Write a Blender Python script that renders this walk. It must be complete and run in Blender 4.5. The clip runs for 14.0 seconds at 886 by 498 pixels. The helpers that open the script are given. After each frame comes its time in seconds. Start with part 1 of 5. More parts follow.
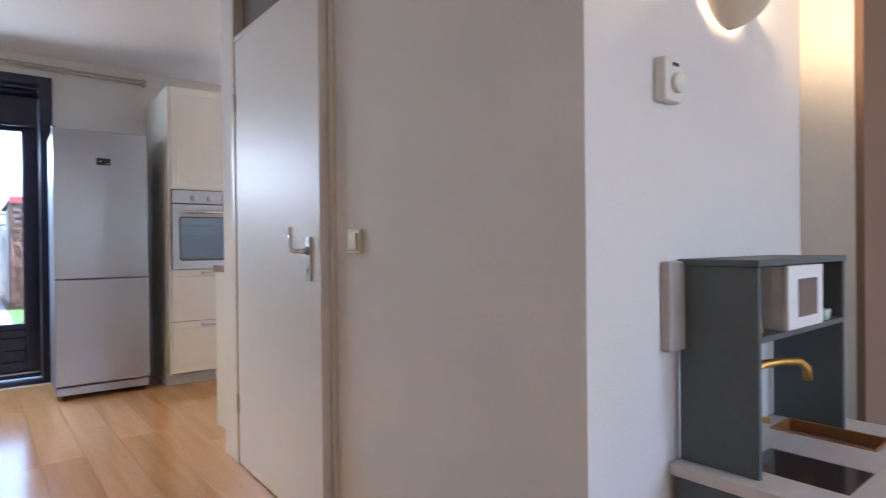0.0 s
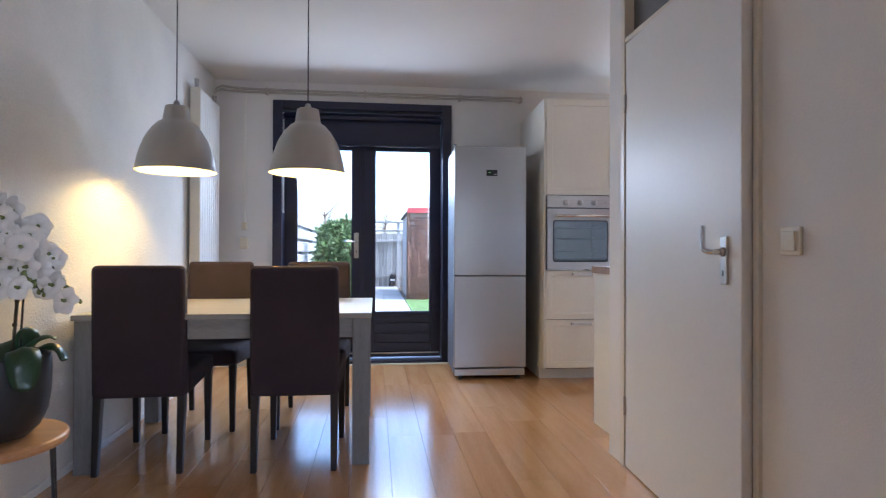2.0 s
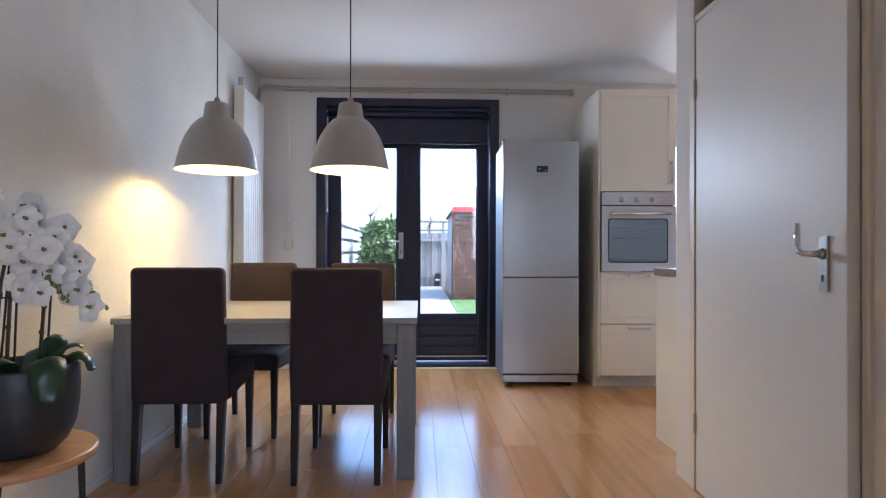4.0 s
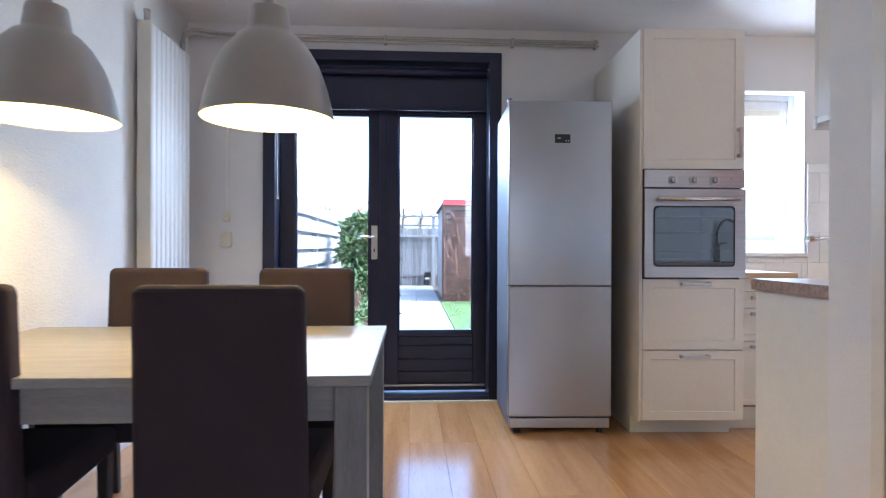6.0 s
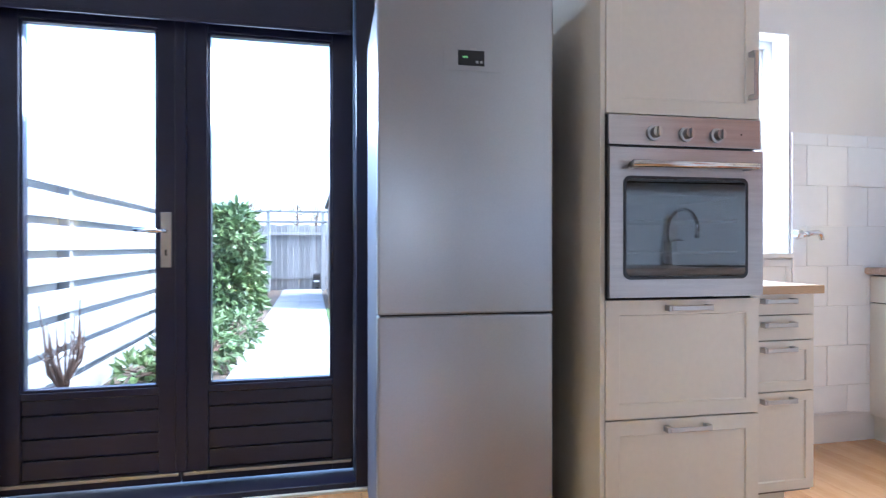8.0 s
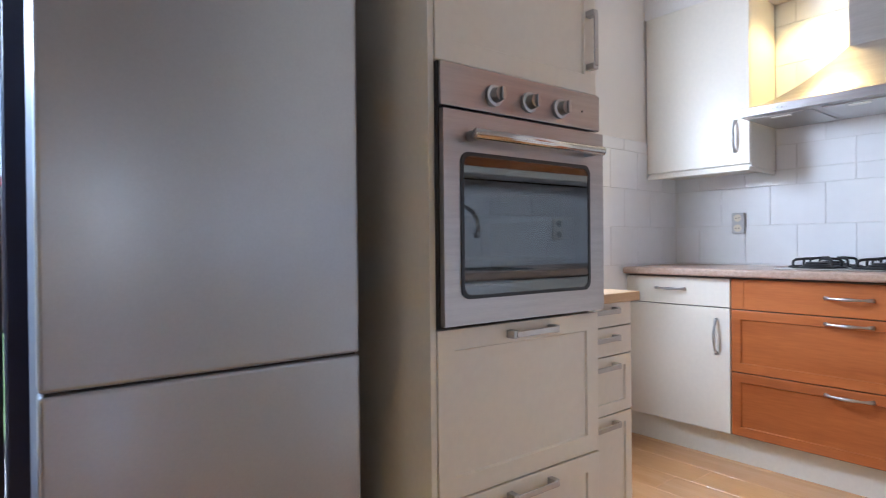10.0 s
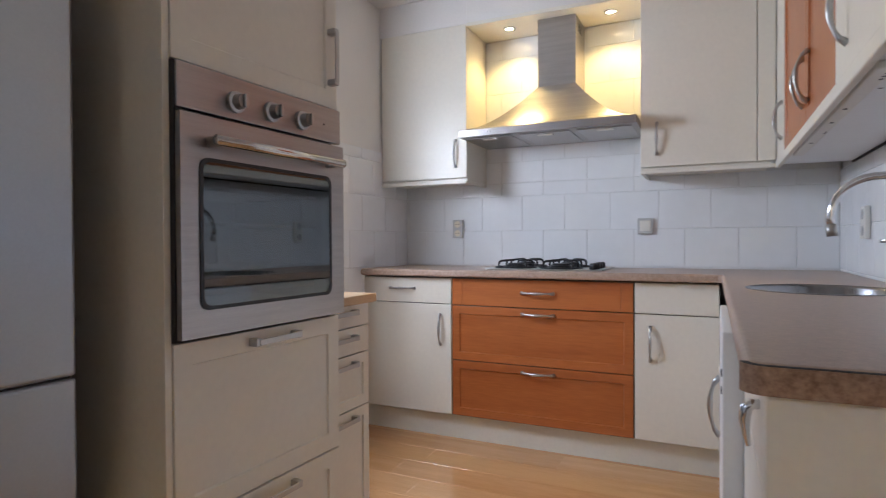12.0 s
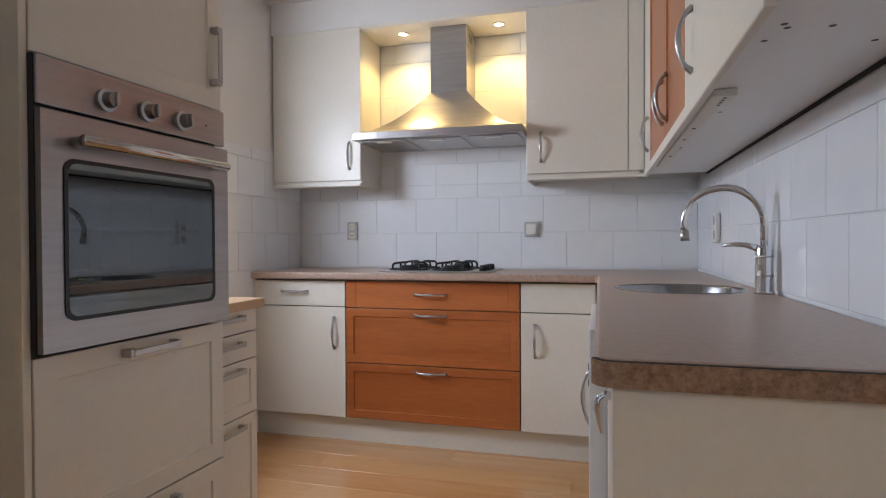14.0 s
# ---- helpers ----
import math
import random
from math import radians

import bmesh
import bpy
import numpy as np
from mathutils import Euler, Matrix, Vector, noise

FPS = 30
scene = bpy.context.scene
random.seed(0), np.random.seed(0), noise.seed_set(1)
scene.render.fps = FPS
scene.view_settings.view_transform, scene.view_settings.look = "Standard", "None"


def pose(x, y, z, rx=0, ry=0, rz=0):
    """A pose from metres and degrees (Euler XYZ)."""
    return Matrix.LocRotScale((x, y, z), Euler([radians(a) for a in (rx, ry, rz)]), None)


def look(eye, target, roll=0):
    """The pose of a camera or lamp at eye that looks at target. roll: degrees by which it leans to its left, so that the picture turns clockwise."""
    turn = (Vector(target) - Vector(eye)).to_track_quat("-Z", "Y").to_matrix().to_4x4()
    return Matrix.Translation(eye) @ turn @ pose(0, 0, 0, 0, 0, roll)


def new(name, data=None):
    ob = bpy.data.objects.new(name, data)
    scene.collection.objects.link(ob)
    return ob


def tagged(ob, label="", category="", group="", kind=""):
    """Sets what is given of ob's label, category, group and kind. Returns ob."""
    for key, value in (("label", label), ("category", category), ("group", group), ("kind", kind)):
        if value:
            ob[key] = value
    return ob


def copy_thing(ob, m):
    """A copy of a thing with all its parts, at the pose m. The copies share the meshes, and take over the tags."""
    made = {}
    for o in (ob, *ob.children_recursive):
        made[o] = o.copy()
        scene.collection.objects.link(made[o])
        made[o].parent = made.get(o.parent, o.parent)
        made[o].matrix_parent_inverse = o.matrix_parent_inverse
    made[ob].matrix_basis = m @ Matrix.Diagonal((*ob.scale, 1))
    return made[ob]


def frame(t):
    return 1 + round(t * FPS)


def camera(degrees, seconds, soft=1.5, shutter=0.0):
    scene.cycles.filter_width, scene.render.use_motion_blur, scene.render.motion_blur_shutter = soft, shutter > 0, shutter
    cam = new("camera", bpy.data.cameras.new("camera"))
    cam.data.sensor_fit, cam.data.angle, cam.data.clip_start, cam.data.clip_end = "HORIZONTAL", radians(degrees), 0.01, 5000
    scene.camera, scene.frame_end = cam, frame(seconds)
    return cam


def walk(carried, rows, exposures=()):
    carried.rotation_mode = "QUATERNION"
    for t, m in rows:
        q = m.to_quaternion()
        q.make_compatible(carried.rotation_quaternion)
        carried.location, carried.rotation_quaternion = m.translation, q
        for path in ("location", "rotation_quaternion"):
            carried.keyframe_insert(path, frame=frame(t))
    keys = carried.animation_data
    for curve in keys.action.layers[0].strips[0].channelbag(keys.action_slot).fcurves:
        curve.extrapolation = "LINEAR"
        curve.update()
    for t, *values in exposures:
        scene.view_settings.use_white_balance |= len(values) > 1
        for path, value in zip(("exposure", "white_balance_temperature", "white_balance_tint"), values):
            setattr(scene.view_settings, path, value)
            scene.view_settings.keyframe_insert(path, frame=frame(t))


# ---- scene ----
cam = camera(75.2, 14.0, soft=1.1, shutter=0.3)
PATH = [
    (0, (1.823, -0.151, 1.084), (3.088, 1.398, 1.072), -0.6),
    (0.5, (1.753, -0.081, 1.078), (2.77, 1.641, 1.078), -0.3),
    (1, (1.667, -0.053, 1.074), (2.394, 1.81, 1.079), -0.1),
    (1.5, (1.633, -0.01, 1.069), (2.078, 1.94, 1.078), 0.0),
    (2, (1.61, -0.002, 1.064), (1.844, 1.984, 1.075), 0.2),
    (2.5, (1.598, -0.005, 1.071), (1.755, 1.989, 1.078), 0.1),
    (3, (1.599, 0.003, 1.063), (1.705, 2.001, 1.072), 0.3),
    (5.5, (1.658, 1.005, 1.09), (1.731, 3.004, 1.09), 0.1),
    (6, (1.698, 1.406, 1.09), (1.807, 3.403, 1.085), 0.2),
    (6.5, (1.775, 1.82, 1.093), (1.962, 3.811, 1.091), 0.1),
    (7, (1.887, 2.201, 1.093), (2.086, 4.191, 1.089), 0.0),
    (7.5, (1.973, 2.555, 1.096), (2.242, 4.536, 1.092), -0.0),
    (8, (2.053, 2.855, 1.096), (2.498, 4.805, 1.087), 0.0),
    (10.5, (2.189, 3.603, 1.124), (3.626, 4.994, 1.104), -0.4),
    (11, (2.193, 3.587, 1.137), (3.777, 4.808, 1.11), -0.1),
    (11.5, (2.169, 3.559, 1.147), (3.876, 4.601, 1.119), -0.2),
    (12, (2.127, 3.538, 1.137), (3.937, 4.389, 1.113), -0.3),
    (12.5, (2.111, 3.507, 1.142), (3.989, 4.193, 1.119), -0.2),
    (13, (2.106, 3.501, 1.14), (4.017, 4.09, 1.118), -0.4),
    (13.5, (2.103, 3.486, 1.145), (4.026, 4.036, 1.122), -0.4),
    (14, (2.104, 3.495, 1.15), (4.034, 4.019, 1.125), -0.3),
]
walk(cam, [(t, look(eye, target, roll)) for t, eye, target, roll in PATH],
     exposures=[(0, 3.32, 5250, 13), (1.3, 3.0, 5150, 13), (3, 3.0, 5200, 14), (5.5, 3.06, 5130, 13), (7.5, 3.43, 4950, 12), (8.2, 3.36, 5000, 12), (10.5, 2.72, 5450, 13), (11.4, 2.28, 5600, 13), (12.5, 2.46, 5700, 14), (14, 2.26, 5800, 14)])

# ---- world and daylight ----
world = bpy.data.worlds.new("overcast_sky")
scene.world = world
world.use_nodes = True
wn = world.node_tree
sky = wn.nodes.new("ShaderNodeTexSky")
sky.sky_type = "NISHITA"
sky.sun_disc = False
sky.sun_elevation = radians(55)
sky.sun_rotation = radians(105)
sky.air_density, sky.dust_density, sky.ozone_density = 1.0, 4.0, 1.0
wn.links.new(sky.outputs["Color"], wn.nodes["Background"].inputs["Color"])
wn.nodes["Background"].inputs["Strength"].default_value = 0.15


def lamp(name, kind, energy, colour, m, size=0.05, **more):
    data = bpy.data.lights.new(name, kind)
    data.energy, data.color = energy, colour
    if kind == "SUN":
        data.angle = size
    else:
        data.shadow_soft_size = size
    if kind == "SPOT":
        data.spot_size, data.spot_blend = more["cone"], 0.6
    ob = new(name, data)
    ob.matrix_world = m
    return ob


lamp("sun", "SUN", 0.6, (1, 0.96, 0.9), look((0, 0, 0), (-0.55, 0.15, -0.82)), radians(14))


def skylight(name, energy, centre, target, sx, sy):
    data = bpy.data.lights.new(name, "AREA")
    data.shape, data.size, data.size_y = "RECTANGLE", sx, sy
    data.energy, data.color = energy, (0.93, 0.965, 1.0)
    ob = new(name, data)
    ob.matrix_world = look(centre, target)
    return ob


# sky light that enters through the upper panes
skylight("garden_pane_skylight", 2.4, (1.1125, 5.70, 1.84), (1.15, 4.6, 1.15), 0.49, 0.36)
skylight("garden_pane_skylight", 2.4, (1.865, 5.70, 1.84), (1.85, 4.6, 1.15), 0.50, 0.36)
skylight("kitchen_window_skylight", 6.0, (4.13, 5.74, 1.82), (5.0, 4.4, 1.2), 0.72, 0.40)
skylight("front_window_skylight", 4.0, (3.95, -3.72, 1.55), (3.5, -1.0, 1.2), 1.95, 1.35)
WARM = (1.0, 0.66, 0.21)


# ---- materials ----
def mat(name, col, rough=0.5, metal=0.0, var=0.06, scale=3.0, fine=60.0, bump=0.03, stretch=(1, 1, 1), rand=0.0, coat=0.0,
        col2=None, rvar=0.05, ior=1.5, dist=0.002):
    m = bpy.data.materials.new(name)
    m.use_nodes = True
    n, k = m.node_tree.nodes, m.node_tree.links
    b = n["Principled BSDF"]
    tc = n.new("ShaderNodeTexCoord")
    mp = n.new("ShaderNodeMapping")
    mp.inputs["Scale"].default_value = stretch
    k.new(tc.outputs["Object"], mp.inputs["Vector"])
    src = mp.outputs["Vector"]
    info = None
    if rand:
        info = n.new("ShaderNodeObjectInfo")
        add = n.new("ShaderNodeVectorMath")
        add.operation = "ADD"
        sc = n.new("ShaderNodeMath")
        sc.operation = "MULTIPLY"
        sc.inputs[1].default_value = 57.0
        k.new(info.outputs["Random"], sc.inputs[0])
        k.new(src, add.inputs[0])
        k.new(sc.outputs[0], add.inputs[1])
        src = add.outputs[0]
    big, small = n.new("ShaderNodeTexNoise"), n.new("ShaderNodeTexNoise")
    big.inputs["Scale"].default_value, big.inputs["Detail"].default_value = scale, 4
    small.inputs["Scale"].default_value, small.inputs["Detail"].default_value = fine, 3
    for t in (big, small):
        k.new(src, t.inputs["Vector"])
    mixf = n.new("ShaderNodeMath")
    mixf.operation = "MULTIPLY_ADD"
    k.new(small.outputs["Fac"], mixf.inputs[0])
    mixf.inputs[1].default_value = 0.35
    add2 = n.new("ShaderNodeMath")
    add2.operation = "MULTIPLY"
    add2.inputs[1].default_value = 0.65
    k.new(big.outputs["Fac"], add2.inputs[0])
    k.new(add2.outputs[0], mixf.inputs[2])
    fac = mixf.outputs[0]
    if info:
        r2 = n.new("ShaderNodeMath")
        r2.operation = "MULTIPLY_ADD"
        r2.inputs[1].default_value = rand
        k.new(info.outputs["Random"], r2.inputs[0])
        k.new(fac, r2.inputs[2])
        r3 = n.new("ShaderNodeMath")
        r3.operation = "SUBTRACT"
        r3.inputs[1].default_value = rand / 2
        k.new(r2.outputs[0], r3.inputs[0])
        fac = r3.outputs[0]
    ramp = n.new("ShaderNodeValToRGB")
    lo = [max(0, c * (1 - 2 * var)) for c in col]
    hi = list(col2) if col2 else [min(1, c * (1 + 2 * var)) for c in col]
    ramp.color_ramp.elements[0].position, ramp.color_ramp.elements[1].position = 0.3, 0.7
    ramp.color_ramp.elements[0].color = (*(col if col2 else lo), 1)
    ramp.color_ramp.elements[1].color = (*hi, 1)
    k.new(fac, ramp.inputs["Fac"])
    k.new(ramp.outputs["Color"], b.inputs["Base Color"])
    rr = n.new("ShaderNodeMapRange")
    rr.inputs["To Min"].default_value, rr.inputs["To Max"].default_value = max(0.02, rough - rvar), min(1, rough + rvar)
    k.new(big.outputs["Fac"], rr.inputs["Value"])
    k.new(rr.outputs["Result"], b.inputs["Roughness"])
    b.inputs["Metallic"].default_value = metal
    b.inputs["IOR"].default_value = ior
    b.inputs["Coat Weight"].default_value = coat
    b.inputs["Coat Roughness"].default_value = 0.12
    if bump:
        bp = n.new("ShaderNodeBump")
        bp.inputs["Strength"].default_value, bp.inputs["Distance"].default_value = bump, dist
        k.new(small.outputs["Fac"], bp.inputs["Height"])
        k.new(bp.outputs["Normal"], b.inputs["Normal"])
    return m


def glowing(name, col, strength):
    m = bpy.data.materials.new(name)
    m.use_nodes = True
    b = m.node_tree.nodes["Principled BSDF"]
    b.inputs["Base Color"].default_value = (*col, 1)
    b.inputs["Emission Color"].default_value = (*col, 1)
    b.inputs["Emission Strength"].default_value = strength
    return m


def pane_glass(name, gloss=0.07, tint=(0.95, 0.97, 0.97)):
    m = bpy.data.materials.new(name)
    m.use_nodes = True
    n, k = m.node_tree.nodes, m.node_tree.links
    n.remove(n["Principled BSDF"])
    tr, gl, mx = n.new("ShaderNodeBsdfTransparent"), n.new("ShaderNodeBsdfGlossy"), n.new("ShaderNodeMixShader")
    tr.inputs["Color"].default_value = (*tint, 1)
    gl.inputs["Roughness"].default_value = 0.02
    mx.inputs[0].default_value = gloss
    k.new(tr.outputs[0], mx.inputs[1])
    k.new(gl.outputs[0], mx.inputs[2])
    k.new(mx.outputs[0], n["Material Output"].inputs["Surface"])
    return m


PLASTER = mat("white_wall_paint", (0.74, 0.72, 0.69), 0.75, var=0.03, scale=1.5, fine=140, bump=0.25, dist=0.003)
ROUGH_PLASTER = mat("rough_sand_plaster", (0.76, 0.74, 0.70), 0.8, var=0.05, scale=2.2, fine=95, bump=0.6, dist=0.006)
BROWN_WALL = mat("brown_wall_paint", (0.22, 0.135, 0.085), 0.8, var=0.05, fine=120, bump=0.2)
CEILING = mat("ceiling_paint", (0.70, 0.685, 0.665), 0.85, var=0.02, scale=1.0, fine=150, bump=0.15)
LAMINATE = mat("beech_laminate", (0.49, 0.24, 0.085), 0.19, ior=1.85, var=0.1, scale=1.6, fine=26, bump=0.02, stretch=(9, 0.7, 9), rand=0.28,
               coat=0.35, col2=(0.67, 0.385, 0.165), rvar=0.03)
FLOOR_BASE = mat("floor_underlay", (0.25, 0.14, 0.06), 0.7)
NAVY = mat("dark_blue_door_paint", (0.010, 0.011, 0.034), 0.36, var=0.15, scale=4, fine=90, bump=0.05)
WHITE_PAINT = mat("white_gloss_paint", (0.80, 0.80, 0.79), 0.36, var=0.02, fine=70, bump=0.03)
DOOR_PAINT = mat("door_lacquer", (0.74, 0.73, 0.70), 0.46, rvar=0.02, var=0.02, scale=1.2, fine=50, bump=0.04)
# carcass colour made dark to stand for the shade in the front gaps
GAP_SHADE_BODY = mat("carcass_gap_shade", (0.20, 0.17, 0.14), 0.7)
CREAM_TRIM = mat("cream_trim_paint", (0.70, 0.66, 0.57), 0.45, var=0.03)
IVORY = mat("ivory_cabinet_lacquer", (0.75, 0.71, 0.62), 0.36, var=0.025, scale=1.5, fine=45, bump=0.03)
IVORY_SIDE = mat("ivory_side_panel", (0.72, 0.69, 0.60), 0.5, var=0.03, scale=2)
ALDER = mat("alder_wood", (0.31, 0.082, 0.018), 0.36, var=0.1, scale=2.0, fine=24, bump=0.04, stretch=(5, 0.5, 5), coat=0.2,
            col2=(0.48, 0.15, 0.036), rand=0.2)
ALDER_UP = mat("alder_wood_upright", (0.33, 0.09, 0.022), 0.36, var=0.1, scale=2.0, fine=24, bump=0.04, stretch=(5, 5, 0.5), coat=0.2,
               col2=(0.48, 0.155, 0.04), rand=0.2)
WORKTOP = mat("speckled_worktop_laminate", (0.33, 0.225, 0.165), 0.32, var=0.1, scale=60, fine=240, bump=0, col2=(0.49, 0.365, 0.285))
WORKTOP_EDGE = mat("mottled_edge_band", (0.15, 0.075, 0.04), 0.4, var=0.1, scale=70, fine=200, bump=0.02, col2=(0.44, 0.30, 0.20))
SIDE_TOP = mat("oiled_beech_top", (0.45, 0.28, 0.14), 0.4, var=0.1, stretch=(1, 8, 8), col2=(0.60, 0.42, 0.25))
TILE = mat("white_glazed_tile", (0.81, 0.82, 0.83), 0.16, var=0.015, scale=5, fine=18, bump=0.10, rand=0.3, dist=0.003)
GROUT = mat("grey_grout", (0.76, 0.76, 0.75), 0.85, var=0.06, fine=160, bump=0.2)
FRIDGE = mat("silver_fridge_lacquer", (0.40, 0.41, 0.43), 0.29, metal=0.75, coat=0.15, rvar=0.03, var=0.03, scale=2, fine=180, bump=0.02)
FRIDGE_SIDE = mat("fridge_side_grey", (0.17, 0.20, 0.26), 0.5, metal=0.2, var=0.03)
STEEL = mat("brushed_steel", (0.44, 0.42, 0.40), 0.35, metal=1.0, var=0.06, scale=2.5, fine=60, bump=0, stretch=(1.0, 1.0, 18))
STEEL_H = mat("brushed_steel_level", (0.42, 0.40, 0.39), 0.36, metal=1.0, var=0.06, scale=3, fine=60, bump=0, stretch=(1, 1, 22))
BRIGHT_STEEL = mat("polished_steel", (0.68, 0.66, 0.64), 0.2, metal=1.0, var=0.03, bump=0, rvar=0.03)
CHROME = mat("chrome", (0.75, 0.76, 0.78), 0.07, metal=1.0, var=0.02, bump=0, rvar=0.03)
NICKEL = mat("satin_nickel", (0.47, 0.46, 0.45), 0.34, metal=1.0, var=0.04)
BLACK = mat("black_enamel", (0.012, 0.012, 0.013), 0.35, var=0.2)
RUBBER = mat("dark_seam", (0.02, 0.02, 0.022), 0.7)
FABRIC = mat("dark_brown_chair_fabric", (0.034, 0.022, 0.027), 0.92, var=0.14, scale=5, fine=420, bump=0.5, dist=0.002)
CHAIR_WOOD = mat("dark_stained_leg", (0.014, 0.010, 0.010), 0.4, var=0.2)
TABLE_WOOD = mat("greywashed_table_wood", (0.215, 0.21, 0.205), 0.38, var=0.1, scale=3, fine=30, bump=0.08, stretch=(1, 7, 7), col2=(0.36, 0.35, 0.33))
# table wood with upright grain, darkened in colour for the legs' shaded side
SHADED_LEG = mat("greywashed_leg_shaded", (0.15, 0.15, 0.155), 0.4, var=0.1, scale=3, fine=30, bump=0.06, stretch=(7, 7, 1), col2=(0.25, 0.25, 0.25))
LAMP_METAL = mat("brushed_aluminium_shade", (0.46, 0.44, 0.41), 0.37, metal=0.8, var=0.015, scale=3, fine=40, bump=0)
LAMP_INSIDE = mat("white_enamel_inside", (0.66, 0.58, 0.40), 0.5, var=0.02)
BULB = glowing("lit_bulb", (1.0, 0.72, 0.32), 4)
SPOT_GLOW = glowing("lit_spot_lens", (1.0, 0.80, 0.42), 9)
GREEN_LED = glowing("green_display_digit", (0.25, 0.6, 0.2), 0.06)
PLASTIC = mat("white_plastic", (0.78, 0.76, 0.70), 0.4, var=0.02)
OLD_PLASTIC = mat("cream_plastic", (0.70, 0.64, 0.50), 0.4, var=0.02)
RADIATOR = mat("radiator_enamel", (0.80, 0.80, 0.78), 0.36, var=0.015)
PIPE = mat("painted_heating_pipe", (0.46, 0.43, 0.38), 0.45, var=0.06)
POT = mat("anthracite_pot", (0.022, 0.024, 0.028), 0.45, var=0.12, fine=120, bump=0.1)
SOIL = mat("bark_soil", (0.05, 0.035, 0.025), 0.95, var=0.3, scale=30, bump=0.8, dist=0.01)
LEAF = mat("orchid_leaf", (0.020, 0.055, 0.022), 0.35, var=0.2, scale=8)
PETAL = mat("white_petal", (0.90, 0.89, 0.87), 0.6, var=0.03, scale=20)
STEM = mat("orchid_stem", (0.05, 0.045, 0.025), 0.6)
BUD = mat("green_bud", (0.20, 0.24, 0.08), 0.5)
PINE = mat("round_table_wood", (0.40, 0.20, 0.075), 0.42, var=0.12, scale=3, fine=30, stretch=(1, 8, 8), col2=(0.55, 0.30, 0.13))
TOY_GREY = mat("toy_kitchen_grey", (0.095, 0.11, 0.11), 0.5, var=0.06)
TOY_TOP = mat("toy_marble_top", (0.62, 0.58, 0.54), 0.4, var=0.06)
GOLD = mat("gold_paint", (0.62, 0.36, 0.09), 0.36, metal=0.85, var=0.06)
COPPER = mat("copper_basin", (0.50, 0.22, 0.075), 0.36, metal=0.6, var=0.1)
GLASS = pane_glass("window_glass")
OVEN_GLASS = pane_glass("oven_door_glass", 0.17, (0.30, 0.40, 0.42))
ENAMEL = mat("grey_oven_enamel", (0.10, 0.115, 0.12), 0.35, var=0.1)
FENCE_WHITE = mat("pale_fence_paint", (0.29, 0.30, 0.30), 0.7, var=0.08, scale=4, fine=40, bump=0.2, stretch=(6, 0.8, 6), rand=0.2)
FENCE_GREY = mat("weathered_boards", (0.26, 0.26, 0.25), 0.9, var=0.15, scale=4, fine=40, bump=0.4, stretch=(6, 6, 0.8), rand=0.4)
BRICK = mat("red_brick", (0.15, 0.085, 0.07), 0.9, var=0.18, scale=4, fine=60, bump=0.4, rand=0.5)
MORTAR = mat("mortar", (0.36, 0.33, 0.30), 0.95, var=0.08)
ROOF_RED = mat("red_roof_edge", (0.42, 0.06, 0.06), 0.6, var=0.1)
SLAB = mat("concrete_slab", (0.27, 0.275, 0.26), 0.85, var=0.1, scale=5, fine=60, bump=0.3, rand=0.25)
SOIL_OUT = mat("garden_soil", (0.10, 0.075, 0.05), 0.95, var=0.3, scale=6, fine=60, bump=0.8, dist=0.02)
GRASS = mat("lawn_green", (0.09, 0.16, 0.045), 0.9, var=0.15, scale=8)
SHRUB = mat("laurel_leaf", (0.06, 0.115, 0.035), 0.42, var=0.3, scale=4, col2=(0.14, 0.20, 0.07))
BARK = mat("brown_twig", (0.10, 0.06, 0.04), 0.9, var=0.2)
VINE = mat("dry_vine", (0.25, 0.14, 0.10), 0.9, var=0.3)


# ---- building helpers ----
ORIGIN = {}


def thing(name, base, label, category, group="", kind=""):
    ob = new(name)
    ob.location = base
    ob.empty_display_size = 0.1
    ORIGIN[ob] = Vector(base)
    return tagged(ob, label, category, group, kind)


def part(name, bm, material, parent=None, label="", smooth=False, keep=False):
    """Links a bmesh in world places as one mesh object under its parent; keep: the bmesh is already in the parent's own space."""
    base = ORIGIN.get(parent, Vector()) if parent else Vector()
    if parent and not keep and base.length:
        bmesh.ops.translate(bm, verts=bm.verts, vec=-base)
    me = bpy.data.meshes.new(name)
    bm.to_mesh(me)
    bm.free()
    me.materials.append(material)
    if smooth:
        me.shade_smooth()
    ob = new(name, me)
    if parent:
        ob.parent = parent
    ORIGIN[ob] = base
    return tagged(ob, label)


def solo(name, bm, material, label, category, group="", kind="", smooth=False):
    return tagged(part(name, bm, material, smooth=smooth), label, category, group, kind)


def box(bm, x0, x1, y0, y1, z0, z1, bev=0.0, seg=2):
    m = Matrix.Translation(((x0 + x1) / 2, (y0 + y1) / 2, (z0 + z1) / 2)) @ Matrix.Diagonal((x1 - x0, y1 - y0, z1 - z0, 1))
    vs = bmesh.ops.create_cube(bm, size=1, matrix=m)["verts"]
    if bev:
        es = list({e for v in vs for e in v.link_edges})
        bmesh.ops.bevel(bm, geom=es, offset=bev, segments=seg, profile=0.5, affect="EDGES")
    return bm


def bx(*a, **k):
    return box(bmesh.new(), *a, **k)


